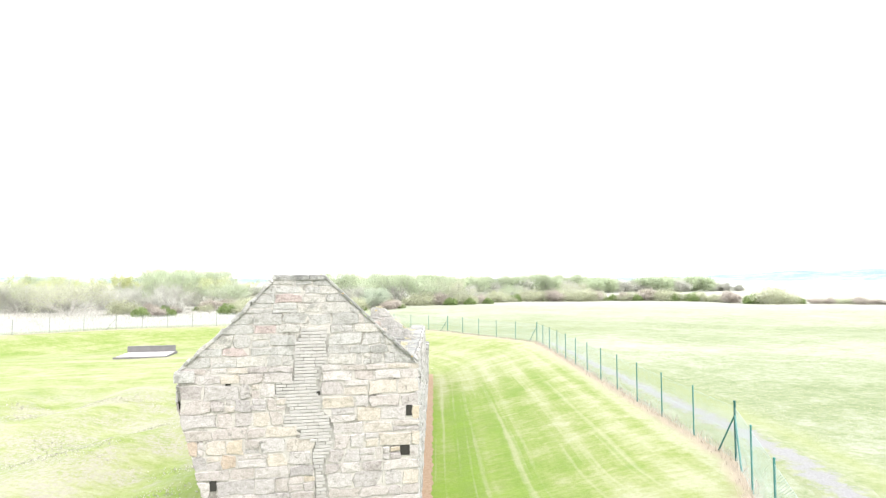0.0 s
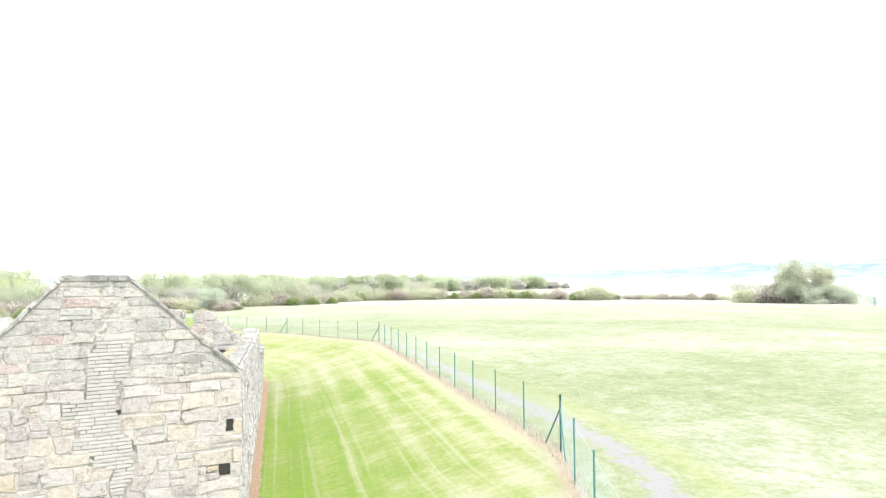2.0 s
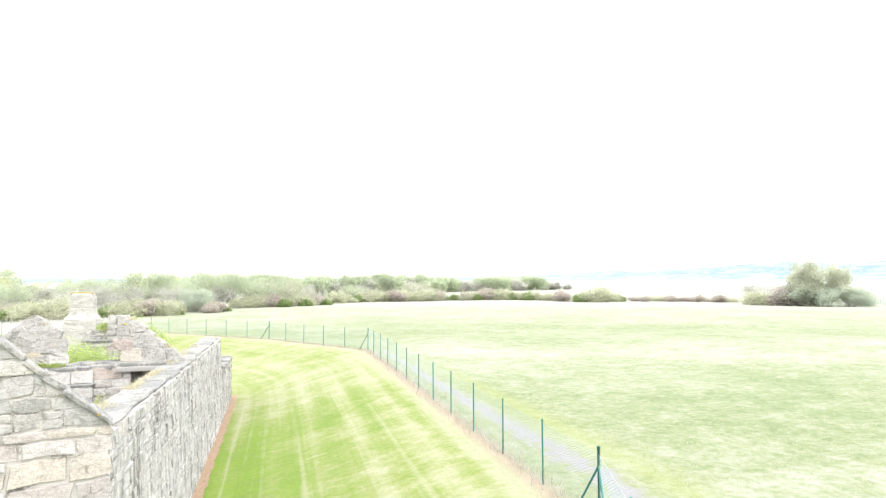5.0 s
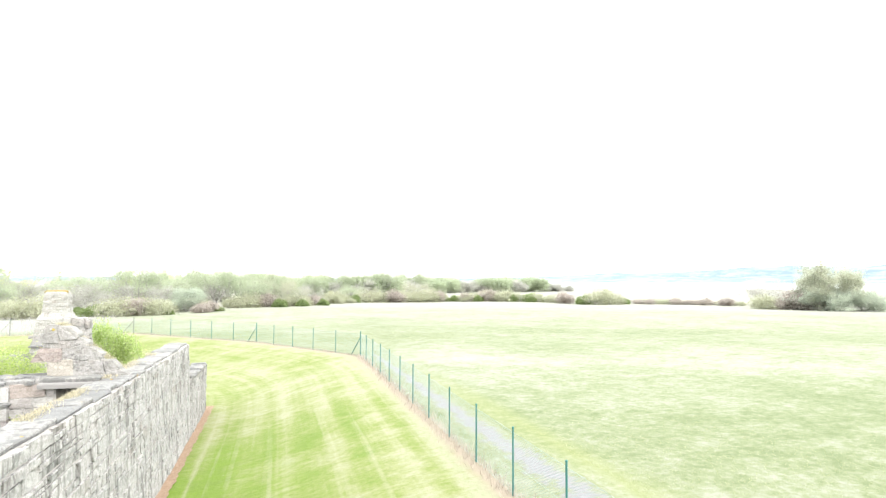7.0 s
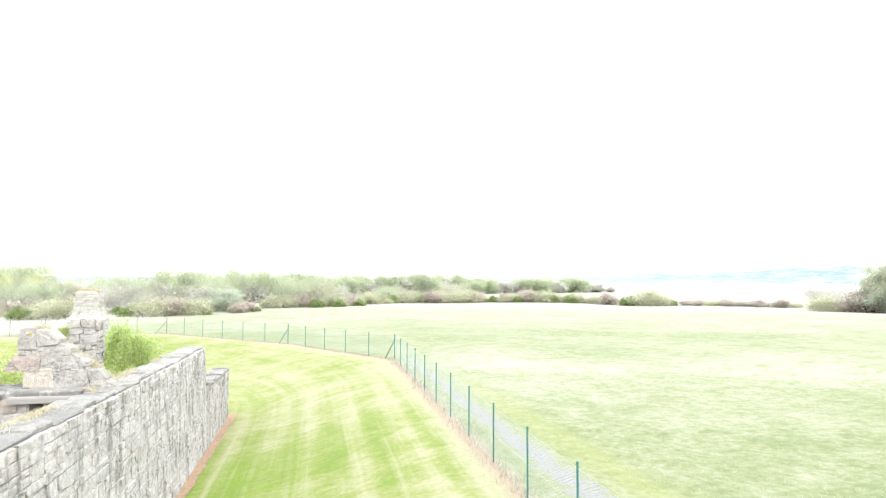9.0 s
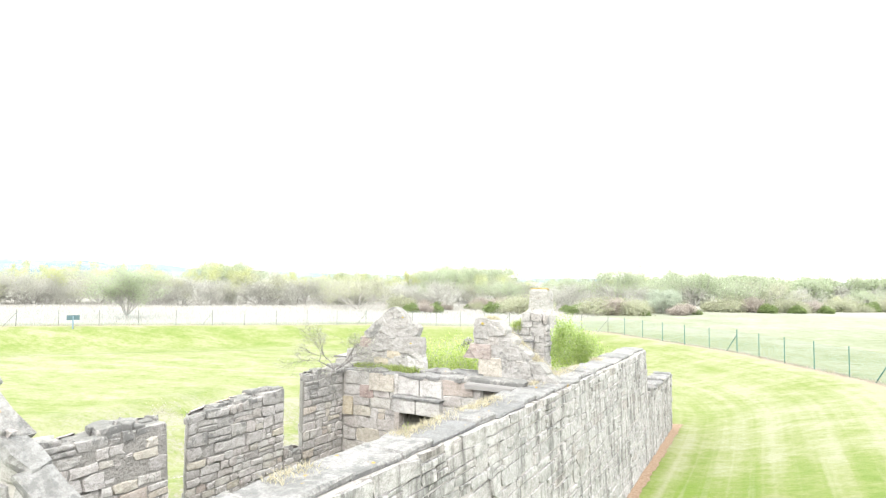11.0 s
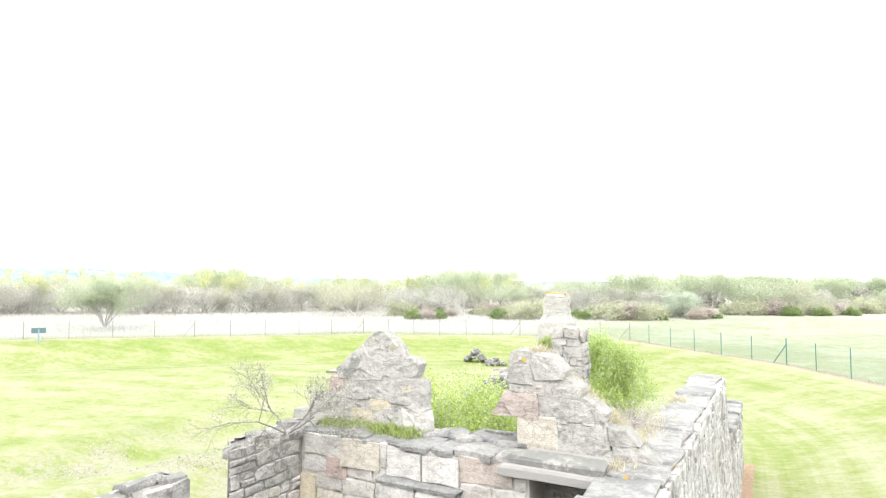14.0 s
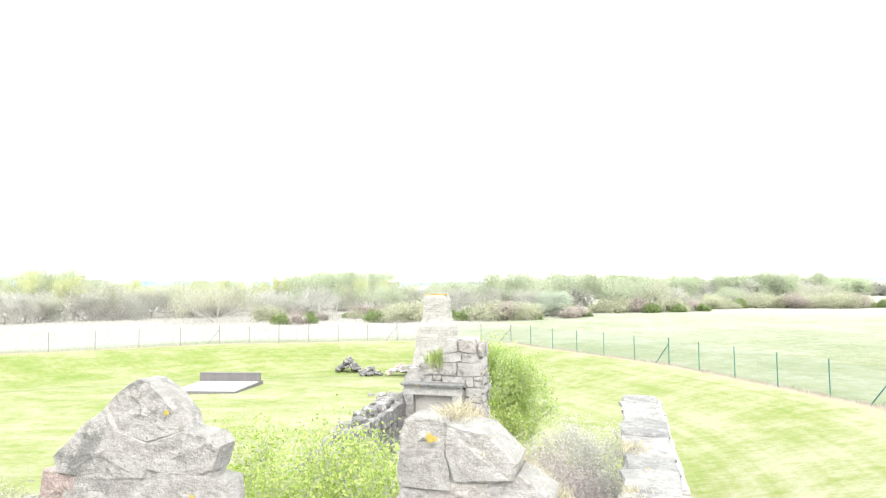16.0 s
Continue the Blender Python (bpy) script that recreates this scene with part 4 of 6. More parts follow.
for tops, rows_, extra, core, spots, lab in (
        (H1_TOP, H1_ROWS, ((-4.48, -4.2, 2.36, 2.58, M_RED), (-4.14, -3.79, 2.04, 2.19, M_OCHRE), (-3.8, -3.49, 2.22, 2.34, M_OCHRE), (-3.33, -2.97, 2.0, 2.25, M_WHITE)),
         [(-4.9, 1.9), (-3.05, 1.9), (-3.12, 2.8), (-3.4, 2.88), (-3.66, 3.1), (-4.05, 2.84), (-4.26, 2.6), (-4.4, 2.4), (-4.75, 2.15)], ((-3.43, 3.04), (-3.23, 2.53)), "broken grey half gable standing on the cross wall"),
        (H2_TOP, H2_ROWS, ((-1.75, -1.3, 2.0, 2.36, M_OCHRE_PALE),), [(-1.7, 1.9), (-0.5, 1.9), (-0.9, 2.3), (-1.15, 2.6), (-1.3, 2.85), (-1.5, 3.0), (-1.78, 3.0)], ((-1.67, 3.005), (-1.655, 2.99)), "broken half gable with a turf-covered slope")):
    thing = tagged(empty("half_gable"), lab, "ruined gable", "half gables")
    back = 8.86 if tops is H1_TOP else 8.96
    part("rubble_core", prism(core, 8.685, back - 0.03), M_STONE_GREY, thing)
    for ring in tops:
        part("stone", block([(x + rng.uniform(-0.008, 0.008), z + rng.uniform(-0.006, 0.006)) for x, z in ring], 8.66 + rng.uniform(0, 0.02), back + rng.uniform(-0.02, 0.02), rng), M_STONE_GREY, thing)
    for x0, x1, z0, z1, mt in [(*r_, M_STONE_GREY) for r_ in rows_] + list(extra):
        part("stone", block(box_ring(x0, x1, z0, z1, rng, cut=tops is H2_TOP), 8.66 + rng.uniform(0, 0.02), back + rng.uniform(-0.02, 0.02), rng), mt, thing)
    for x, z in spots:
        g = boulder(rng, 0.027)
        g.v = [(a_ * (1 + 0.35 * math.sin(9 * math.atan2(c_, a_))), b_ * 0.12, c_ * (1 + 0.35 * math.sin(9 * math.atan2(c_, a_)))) for a_, b_, c_ in g.v]
        ob = part("lichen_patch", g, M_LICHEN, thing, "yellow lichen spot")
        ob.location = (x, 8.652, z)

# -- broken inner wall on the yard side --
west = tagged(empty("wall_west"), "broken rubble wall with a doorway and window gap", "wall", kind="structure")
for y0, y1, z1, lt in ((-0.1, 4.12, 1.8, [(-0.15, 1.95), (2.0, 1.9), (2.9, 1.74), (3.6, 1.82), (4.12, 1.76)]),
                       (4.46, 6.44, 1.8, [(4.46, 1.70), (5.4, 1.78), (6.44, 1.88)]),
                       (6.92, 9.1, 2.0, [(6.92, 2.0), (8.0, 2.0), (9.1, 2.04)]),
                       (6.44, 6.92, 0.8, [(6.44, 0.85), (6.92, 0.6)])):
    tt = lambda y, q=lt: lerp_table(q, y)
    xo = -4.87
    part("wall_core", along_y([(y0 + 0.03, BASE), (y1 - 0.03, BASE)] + [(y, z - 0.04) for y, z in lt[::-1]], xo, -4.45), M_CORE, west)
    outl = coursed(lambda v: y0, lambda v: y1 if y1 < 8 else 8.06, FL, max(z for _, z in lt), rng, (0.11, 0.22), (0.15, 0.36), top=tt, joint=0.007, rough=0.05, split=0.35)
    crusted = [r for r in outl if r[0][1] > tt(r[0][0]) - 0.42 + 0.2 * math.sin(r[0][0] * 2.3)]
    for rings, mt in ((crusted, M_STONE_DARK), ([r for r in outl if r not in crusted], M_STONE_IN)):
        face(west, frame_of((-4.46, 0, 0), (0, 1, 0), (1, 0, 0)), rings, rng, mt, (0.012, 0.05), name="inner_stone")
    outl = coursed(lambda v: -y1, lambda v: -y0, BASE, max(z for _, z in lt), rng, (0.16, 0.28), (0.22, 0.5), top=lambda u: tt(-u), rough=0.03)
    face(west, frame_of((xo + 0.01, 0, 0), (0, -1, 0), (-1, 0, 0)), outl, rng, M_STONE, name="outer_stone")
    if y0 != 6.44:
        for yy, out in ((y0 + 0.03, -1), (y1 - 0.03, 1)):
            if yy < 0.6 or yy > 8:
                continue
            outl = coursed(lambda v: xo + 4.45 if out < 0 else 0.0, lambda v: 0.0 if out < 0 else -xo - 4.45, FL, tt(yy), rng, (0.18, 0.34), (0.3, 0.45), rough=0.02, split=0)
            face(west, frame_of((-4.45, yy, 0), (1 if out < 0 else -1, 0, 0), (0, out, 0)), outl, rng, M_STONE_GREY, name="jamb_stone")
    y = y0
    while y < y1 - 0.05:
        L = min(rng.uniform(0.16, 0.34), y1 - y)
        inner = y0 > 4 and y < y0 + 0.4
        for xc, wd in ((-4.5, 0.1),) if inner else ((-4.54, 0.2), (-4.76, 0.22)):
            ob = part("top_stone", slab(rng, wd, L * 1.02, rng.uniform(0.04, 0.14), 0.03), M_CRUST, west)
            ob.matrix_basis = pose(xc, y + L / 2, tt(y + L / 2) - 0.07, rng.uniform(-6, 6), rng.uniform(-6, 6), rng.uniform(-10, 10))
        y += L

# the window side is broken off aslant
for ob in west.children:
    for v in ob.data.vertices:
        if 4.36 < v.co.y < 4.96 and not ob.name.startswith("top_stone") and v.co.x < -4.4:
            v.co.y += min(1.0, max(0.0, (-4.45 - v.co.x) / 0.42)) * 0.3 * min(1.0, (4.96 - v.co.y) / 0.5)
        if 6.8 < v.co.y < 7.6 and not ob.name.startswith("top_stone") and v.co.x < -4.4:
            v.co.y += min(1.0, max(0.0, (-4.45 - v.co.x) / 0.42)) * 0.38 * min(1.0, (7.6 - v.co.y) / 0.68)
# the wall end leans with the gable
for ob in west.children:
    for v in ob.data.vertices:
        if v.co.y < 4.25 and v.co.z < 1.5 and not ob.name.startswith("top_stone"):
            v.co.x += 0.33 * (1.5 - v.co.z) * max(0.0, 1 - max(0.0, v.co.y) / 6)

# earth floor of the roofless rooms
g = Geo()
nxf, nyf = 12, 40
fx, fy = np.linspace(-4.5, -0.58, nxf), np.linspace(0.5, 16.0, nyf)
for y in fy:
    for x in fx:
        k = 0.55 if y > 8.7 else 0.0
        g.v.append((x, y, FL + k + 0.08 * math.sin(x * 2.3 + y) + 0.06 * math.sin(y * 1.9)))
g.f = [(j * nxf + i, j * nxf + i + 1, (j + 1) * nxf + i + 1, (j + 1) * nxf + i) for j in range(nyf - 1) for i in range(nxf - 1)]
m = Mat("weedy_earth", 1.0)
m.color(m.mix(m.ramp(m.noise(3, 5), [(0.35, 0.0), (0.6, 1.0)]), (0.084, 0.12, 0.03), (0.168, 0.138, 0.096))).bump(m.noise(20, 4), 0.8, 0.05)
tagged(part("floor_earth", g, m.m, smooth=True), "weedy earth floor inside the ruin", "floor", kind="structure")

# -- third gable with a stone mantel --
third = tagged(empty("wall_gable_north"), "ragged stump of a gable with a stone mantel", "wall", kind="structure")
T_L = [(-1.5, -6.2), (1.0, -6.15), (1.2, -5.95), (1.48, -5.6), (1.52, -5.05), (2.12, -4.92), (2.17, -4.55), (2.32, -4.2), (2.4, -4.13), (2.74, -4.07)]
T_R = [(-1.5, -3.35), (2.2, -3.32), (2.3, -3.36), (2.74, -3.46)]
tl, tr = (lambda v: lerp_table(T_L, v)), (lambda v: lerp_table(T_R, v))
lev = [-1.5, 1.0, 1.2, 1.48, 1.52, 2.12, 2.17, 2.32, 2.74]
part("rubble_core", prism(([(tl(v) + 0.03, v) for v in lev] + [(tr(v) - 0.03, v) for v in lev[::-1]])[::-1], 17.06, 17.65), M_MORTAR, third)
mant = hole(-4.97, -3.66, 1.0, 1.88)
outl = coursed(tl, tr, -0.5, 2.74, rng, (0.16, 0.3), (0.22, 0.45), [mant], rough=0.035, split=0.35)
face(third, frame_of((0, 17.05, 0), (1, 0, 0), (0, -1, 0)), outl, rng, M_STONE_GREY, (0.012, 0.05))
outl = coursed(lambda v: 17.05, lambda v: 17.65, -0.5, 2.68, rng, (0.14, 0.26), (0.2, 0.4), rough=0.04)
face(third, frame_of((-3.36, 0, 0), (0, 1, 0), (1, 0, 0)), outl, rng, M_STONE_GREY, (0.02, 0.1), name="end_stone")
ob = part("mantel_shelf", slab(rng, 1.3, 0.4, 0.06, 0.01), M_COPE, third)
ob.location = (-4.3, 16.98, 1.82)
ob = part("mantel_lintel", slab(rng, 1.22, 0.3, 0.18, 0.01), M_WHITE, third, "pale moulded mantel lintel")
ob.location = (-4.3, 17.02, 1.64)
for x in (-4.8, -3.8):
    ob = part("mantel_jamb", slab(rng, 0.2, 0.3, 2.1, 0.01), M_STONE_GREY, third)
    ob.location = (x, 17.02, -0.46)
solid("hearth_recess", -4.7, -3.9, 17.0, 17.06, -0.45, 1.64, M_MORTAR, third)
for i in range(16):
    ob = part("loose_stone", boulder(rng, rng.uniform(0.07, 0.13)), M_STONE_GREY, third)
    x = rng.uniform(-6.1, -3.55)
    ztop = [v for v, u in T_L if u > x][:1]
    ob.matrix_basis = pose(x, 17.3 + rng.uniform(-0.15, 0.15), (ztop[0] if ztop else 2.7) + 0.0, 0, 0, rng.uniform(0, 180))

# -- stumps of the yard-side wall of the second room --
stump = tagged(empty("wall_stump_west"), "dark stump of a rubble wall", "wall", kind="structure")
S_TOP = [(11.5, 0.3), (12.6, 0.8), (13.4, 1.15), (13.9, 1.25), (14.6, 1.5), (17.0, 1.52)]
st = lambda y: lerp_table(S_TOP, y)
part("wall_core", along_y([(11.5, BASE), (17.0, BASE)] + [(y, z - 0.06) for y, z in S_TOP[::-1]], -5.35, -4.88), M_CORE, stump)
outl = coursed(lambda v: 11.5, lambda v: 17.0, -0.4, 1.5, rng, (0.15, 0.28), (0.2, 0.45), top=st, rough=0.04)
face(stump, frame_of((-4.89, 0, 0), (0, 1, 0), (1, 0, 0)), outl, rng, M_STUMP, (0.02, 0.09))
for i in range(16):
    ob = part("top_stone", boulder(rng, rng.uniform(0.13, 0.2)), M_STUMP, stump)
    y = 11.7 + i * 0.33
    ob.matrix_basis = pose(-5.1 + rng.uniform(-0.12, 0.12), y, st(y) + 0.0, 0, 0, rng.uniform(0, 180))

# orange soil strip at the foot of the long wall
g = Geo()
n = 160
for i in range(n + 1):
    y = 0.0 + 21.3 * i / n
    w = 0.33 + 0.02 * math.sin(i * 1.7) + 0.02 * math.sin(i * 0.6)
    for x in (-0.05, w * 0.6, w):
        g.v.append((x, y, gz(max(x, 0), y) + 0.03))
g.f = [(3 * i + k, 3 * i + k + 1, 3 * i + k + 4, 3 * i + k + 3) for i in range(n) for k in (0, 1)]
tagged(part("soil_strip", g, M_SOIL, smooth=True), "strip of bare orange soil along the wall foot", "soil", kind="structure")

# gravel path outside the fence, grown over at its edges
g = Geo()
PATH_LINE = [(-24, 1.2, 1.1), (-14, 4.3, 1.1), (-6, 6.8, 1.15), (0, 8.3, 1.25), (3, 8.45, 1.3), (8, 8.2, 1.2), (14, 8.05, 1.0), (20, 7.95, 0.8), (27, 7.9, 0.5)]
n, cols = 160, 9
inset = []
for i in range(n + 1):
    y = -24 + 51 * i / n
    x = lerp_table([(a, b) for a, b, c in PATH_LINE], y)
    w = lerp_table([(a, c) for a, b, c in PATH_LINE], y)
    for k in range(cols):
        u = k / (cols - 1) - 0.5
        e = 0.06 * math.sin(i * 0.9) + 0.05 * math.sin(i * 2.3)
        g.v.append((x + u * w + e, y, gz(x + u * w + e, y) + (0.015 if abs(u) < 0.45 else -0.004)))
        inset.append((0.5 - abs(u)) * 2)
g.f = [(cols * i + k, cols * i + k + 1, cols * (i + 1) + k + 1, cols * (i + 1) + k) for i in range(n) for k in range(cols - 1)]
m = Mat("grassy_gravel", 1.0)
stony = m.mix(m.ramp(m.noise(22, 5, 0.8), [(0.3, 0.0), (0.7, 1.0)]), (0.13, 0.128, 0.132), (0.225, 0.22, 0.228))
grown = m.mix(m.ramp(m.noise(3.4, 5, 0.8), [(0.35, 0.0), (0.65, 1.0)]), (0.125, 0.15, 0.065), (0.2, 0.205, 0.145))
m.color(m.mix(m.ramp(m.math("ADD", m.attr("inset"), m.math("MULTIPLY", m.math("SUBTRACT", m.noise(2.6, 6, 0.8), 0.5), 3.0)), [(0.3, 0.0), (0.75, 1.0)]), grown, stony)).bump(m.noise(60, 4), 0.9, 0.02)
way = part("path", g, m.m, smooth=True)
at = way.data.attributes.new("inset", "FLOAT", "POINT")
at.data.foreach_set("value", inset)
tagged(way, "grey gravel footpath with grassy edges outside the fence", "path", kind="structure")

# ---- fence ----
FH = 1.2


def chain_panel():
    """One unit of chain-link mesh, 1 m wide, stretched to its bay."""
    g = Geo()
    step, r, H = 0.05, 0.0014, FH - 0.06
    k = -int(H / step) - 1
    while k * step < 1.0:
        for sgn in (1, -1):
            a = k * step
            z0, z1 = 0.03, FH - 0.03
            xa, xb = a, a + H
            if xa < 0:
                z0 += -xa
                xa = 0.0
            if xb > 1:
                z1 -= xb - 1
                xb = 1.0
            if xb - xa > 0.01:
                if sgn < 0:
                    p, q = (1 - xa, 0, z0), (1 - xb, 0, z1)
                else:
                    p, q = (xa, 0, z0), (xb, 0, z1)
                g.tube(p, q, r, r, 3, False)
        k += 1
    return g.mesh("chain_link", M_WIRE)


post_mesh = Geo().tube((0, 0, -0.2), (0, 0, FH + 0.06), 0.019, 0.019, 8).mesh("post", M_GREEN)
big_post = Geo().tube((0, 0, -0.2), (0, 0, FH + 0.1), 0.026, 0.026, 8).mesh("straining_post", M_GREEN)
CAPS = [Geo().tube((0, 0, h - 0.012), (0, 0, h + 0.004), r_, r_, 8).tube((0, 0, h + 0.004), (0, 0, h + 0.016), r_, r_ * 0.4, 8).mesh("cap", M_GREEN) for h, r_ in ((FH + 0.06, 0.023), (FH + 0.1, 0.03))]
CHAIN = chain_panel()


def fence_run(pts, step=2.1, posts=None, label="green chain-link fence with slim steel posts"):
    """A run of chain-link fence with straining posts at the bends."""
    thing = tagged(empty("fence"), label, "fence", "enclosure fence")
    for (ax, ay), (bx, by) in zip(pts, pts[1:]):
        L = math.hypot(bx - ax, by - ay)
        n = max(1, round(L / step))
        dx, dy = (bx - ax) / n, (by - ay) / n
        ang = math.atan2(dy, dx)
        for i in range(n):
            x, y = ax + dx * i, ay + dy * i
            z, z2 = gz(x, y), gz(x + dx, y + dy)
            ob = part("straining_post" if i == 0 else "post", (posts or (post_mesh, big_post))[i == 0], None, thing)
            ob.location = (x, y, z)
            if not posts:
                part("cap", CAPS[i == 0], None, ob)
            c = part("chain_link", CHAIN, None, thing)
            s = math.hypot(dx, dy)
            c.matrix_basis = Matrix(((dx, -dy / s, 0, x), (dy, dx / s, 0, y), (z2 - z, 0, 1, z), (0, 0, 0, 1)))
            for h in (0.03, 0.6, FH - 0.03):
                part("line_wire", Geo().tube((x, y, z + h), (x + dx, y + dy, z2 + h), 0.0025, 0.0025, 4, False), M_WIRE, thing)
        for sx, sy, px, py in ((dx, dy, ax, ay),):
            q = math.hypot(sx, sy)
            fx_, fy_ = px + sx / q * 0.85, py + sy / q * 0.85
            part("strut", Geo().tube((fx_, fy_, gz(fx_, fy_) - 0.05), (px, py, gz(px, py) + 1.0), 0.02, 0.02, 6), posts[0].materials[0] if posts else M_GREEN, thing)
    return thing


m = Mat("dull_galvanised_steel", 0.6)
m.color(m.mix(m.noise(25, 3), (0.096, 0.102, 0.09), (0.18, 0.186, 0.168)))
OLD = [Geo().tube((0, 0, -0.2), (0, 0, FH + 0.05), r_, r_ * 0.9, 8).mesh("post", m.m) for r_ in (0.022, 0.03)]
fence_run([(7.07, 0.85), (7.12, 26.5)])
fence_run([(7.12, 26.5), (1.5, 36.4), (-7.9, 45.6)])
fence_run([(-7.9, 45.6), (-16.3, 45.9), (-28.35, 41.8)], 2.1, OLD, "weathered grey wire fence on slim posts")
fence_run([(-28.35, 41.8), (-37.5, 32.8), (-46.7, 22.5), (-52.0, 8.0)], 2.6, OLD, "weathered grey wire fence on slim posts")
fence_run([(7.07, 0.85), (-1.0, -21.5)])
fence_run([(118.0, 86.5), (91.3, 59.4), (77.0, 48.5)], 2.8)

# ---- trees and shrubs ----


def grow(rng, h, stems, spread, levels, leaves_per, leaf_cloud, up=0.25, splits=3, trunk=0.0, thick=0.02):
    """Limbs as a Geo and the leaf places of a tree of height h that forks from stems at its foot."""
    g, pts = Geo(), []

    def go(p, d, L, r, k):
        q = p + d * L
        n = 6 if k == levels else (4 if k > 1 else 3)
        bend = p + d * L * 0.5 + Vector((rng.uniform(-1, 1), rng.uniform(-1, 1), 0)) * L * 0.07
        g.tube(p, bend, r, r * 0.82, n, False)
        g.tube(bend, q, r * 0.82, r * 0.62, n, False)
        if k <= 3 or not trunk:
            for _ in range(leaves_per if k < 2 else leaves_per // 2 + 2 * (k > 2) + 1):
                t = rng.random()
                pts.append(tuple(p.lerp(q, t) + Vector((rng.gauss(0, 1), rng.gauss(0, 1), rng.gauss(0, 0.8))) * leaf_cloud))
        if k > 0:
            for i in range(splits if k > 1 else splits + 1):
                v = Vector((rng.gauss(0, 1), rng.gauss(0, 1), rng.gauss(0, 0.7)))
                nd = (d * 1.0 + v * 0.62 + Vector((0, 0, up))).normalized()
                go(p.lerp(q, rng.uniform(0.35, 1.0)), nd, L * rng.uniform(0.62, 0.84), r * 0.58, k - 1)

    base = Vector((0, 0, 0))
    if trunk:
        g.tube((0, 0, -0.2), (0, 0, trunk), thick * h * 1.5, thick * h, 7, False)
        base = Vector((0, 0, trunk))
    tot = sum(0.74 ** i for i in range(levels + 1))
    for i in range(stems):
        a = 2 * math.pi * (i + rng.uniform(-0.3, 0.3)) / stems
        sp = spread * rng.uniform(0.3, 2.3 if trunk < 0.3 else 1.7)
        d = Vector((math.cos(a) * sp, math.sin(a) * sp, 1)).normalized()
        go(base + Vector((math.cos(a), math.sin(a), -0.1)) * 0.06 * h * 0.3, d, (h - trunk) / tot * 1.12, thick * h * (0.55 if stems > 1 else 0.9), levels)
    return g, pts


def make_tree(name, label, category, leaf, h, stems=4, spread=0.7, levels=4, leaves_per=7, cloud=0.22, size=0.14, up=0.25, splits=3, trunk=0.0, thick=0.013, seed=1, crown="crown", group="trees round the field", cone=0.0):
    r = random.Random(seed)
    thing = tagged(empty(name), label, category, group)
    g, pts = grow(r, h, stems, spread, levels, leaves_per, cloud * h / 5, up, splits, trunk, thick)
    top = max(p[2] for p in pts)
    k = h / top
    g.v = [(x * k, y * k, z * k) for x, y, z in g.v]
    pts = np.array(pts) * k
    pts[:, 2] = np.maximum(pts[:, 2], 0.03)
    if cone:
        taper = 1 + cone * (0.5 - pts[:, 2] / h)
        pts[:, 0] *= taper
        pts[:, 1] *= taper
        g.v = [(x * (1 + cone * (0.5 - z / h)), y * (1 + cone * (0.5 - z / h)), z) for x, y, z in g.v]
    part("trunk", g, M_BARK, thing)
    part(crown, quads(pts, size, np.random.default_rng(seed), 0.2), leaf, thing)
    return thing


def put(thing, x, y, s=1.0, turn=0.0, sz=None, z=None):
    m4 = Matrix.Translation((x, y, (gz(x, y) if z is None else z) - 0.03)) @ Matrix.Rotation(turn, 4, "Z") @ Matrix.Diagonal((s, s, sz or s, 1))
    if thing.get("placed"):
        return copy_thing(thing, m4)
    thing.matrix_basis = m4
    thing["placed"] = True
    return thing


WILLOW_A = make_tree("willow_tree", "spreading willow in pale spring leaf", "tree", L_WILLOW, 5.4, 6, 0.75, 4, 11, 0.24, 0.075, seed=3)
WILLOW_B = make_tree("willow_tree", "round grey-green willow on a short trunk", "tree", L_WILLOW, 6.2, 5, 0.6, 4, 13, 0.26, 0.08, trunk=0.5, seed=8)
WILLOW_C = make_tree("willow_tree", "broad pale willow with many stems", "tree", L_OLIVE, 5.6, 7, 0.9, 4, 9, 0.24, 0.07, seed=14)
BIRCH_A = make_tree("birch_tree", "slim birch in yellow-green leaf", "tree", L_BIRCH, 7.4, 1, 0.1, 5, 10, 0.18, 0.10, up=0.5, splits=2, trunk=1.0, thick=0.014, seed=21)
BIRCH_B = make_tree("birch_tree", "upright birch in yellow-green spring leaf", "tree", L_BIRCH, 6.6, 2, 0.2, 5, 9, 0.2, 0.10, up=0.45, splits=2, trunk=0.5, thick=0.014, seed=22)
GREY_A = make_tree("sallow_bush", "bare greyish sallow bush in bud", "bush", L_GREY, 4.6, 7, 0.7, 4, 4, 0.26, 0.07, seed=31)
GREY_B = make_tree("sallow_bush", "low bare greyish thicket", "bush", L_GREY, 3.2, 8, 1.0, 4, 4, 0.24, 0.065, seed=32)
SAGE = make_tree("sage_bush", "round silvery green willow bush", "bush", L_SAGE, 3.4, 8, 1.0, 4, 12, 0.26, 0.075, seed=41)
GORSE = make_tree("gorse_bush", "dense dark green gorse bush", "bush", L_GORSE, 1.35, 12, 1.8, 3, 12, 0.6, 0.08, seed=51, group="gorse scrub")
SCRUB = make_tree("scrub_bush", "low clump of brown leafless scrub", "bush", L_BROWN, 1.6, 9, 1.3, 3, 9, 0.8, 0.08, seed=52, group="gorse scrub")
SCRUB_B = make_tree("scrub_bush", "low clump of brownish green scrub", "bush", L_OLIVE, 2.0, 9, 1.4, 3, 9, 0.8, 0.08, seed=53, group="gorse scrub")
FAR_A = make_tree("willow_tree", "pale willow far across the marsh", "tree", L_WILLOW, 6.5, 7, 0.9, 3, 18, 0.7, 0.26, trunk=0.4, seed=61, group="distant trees")
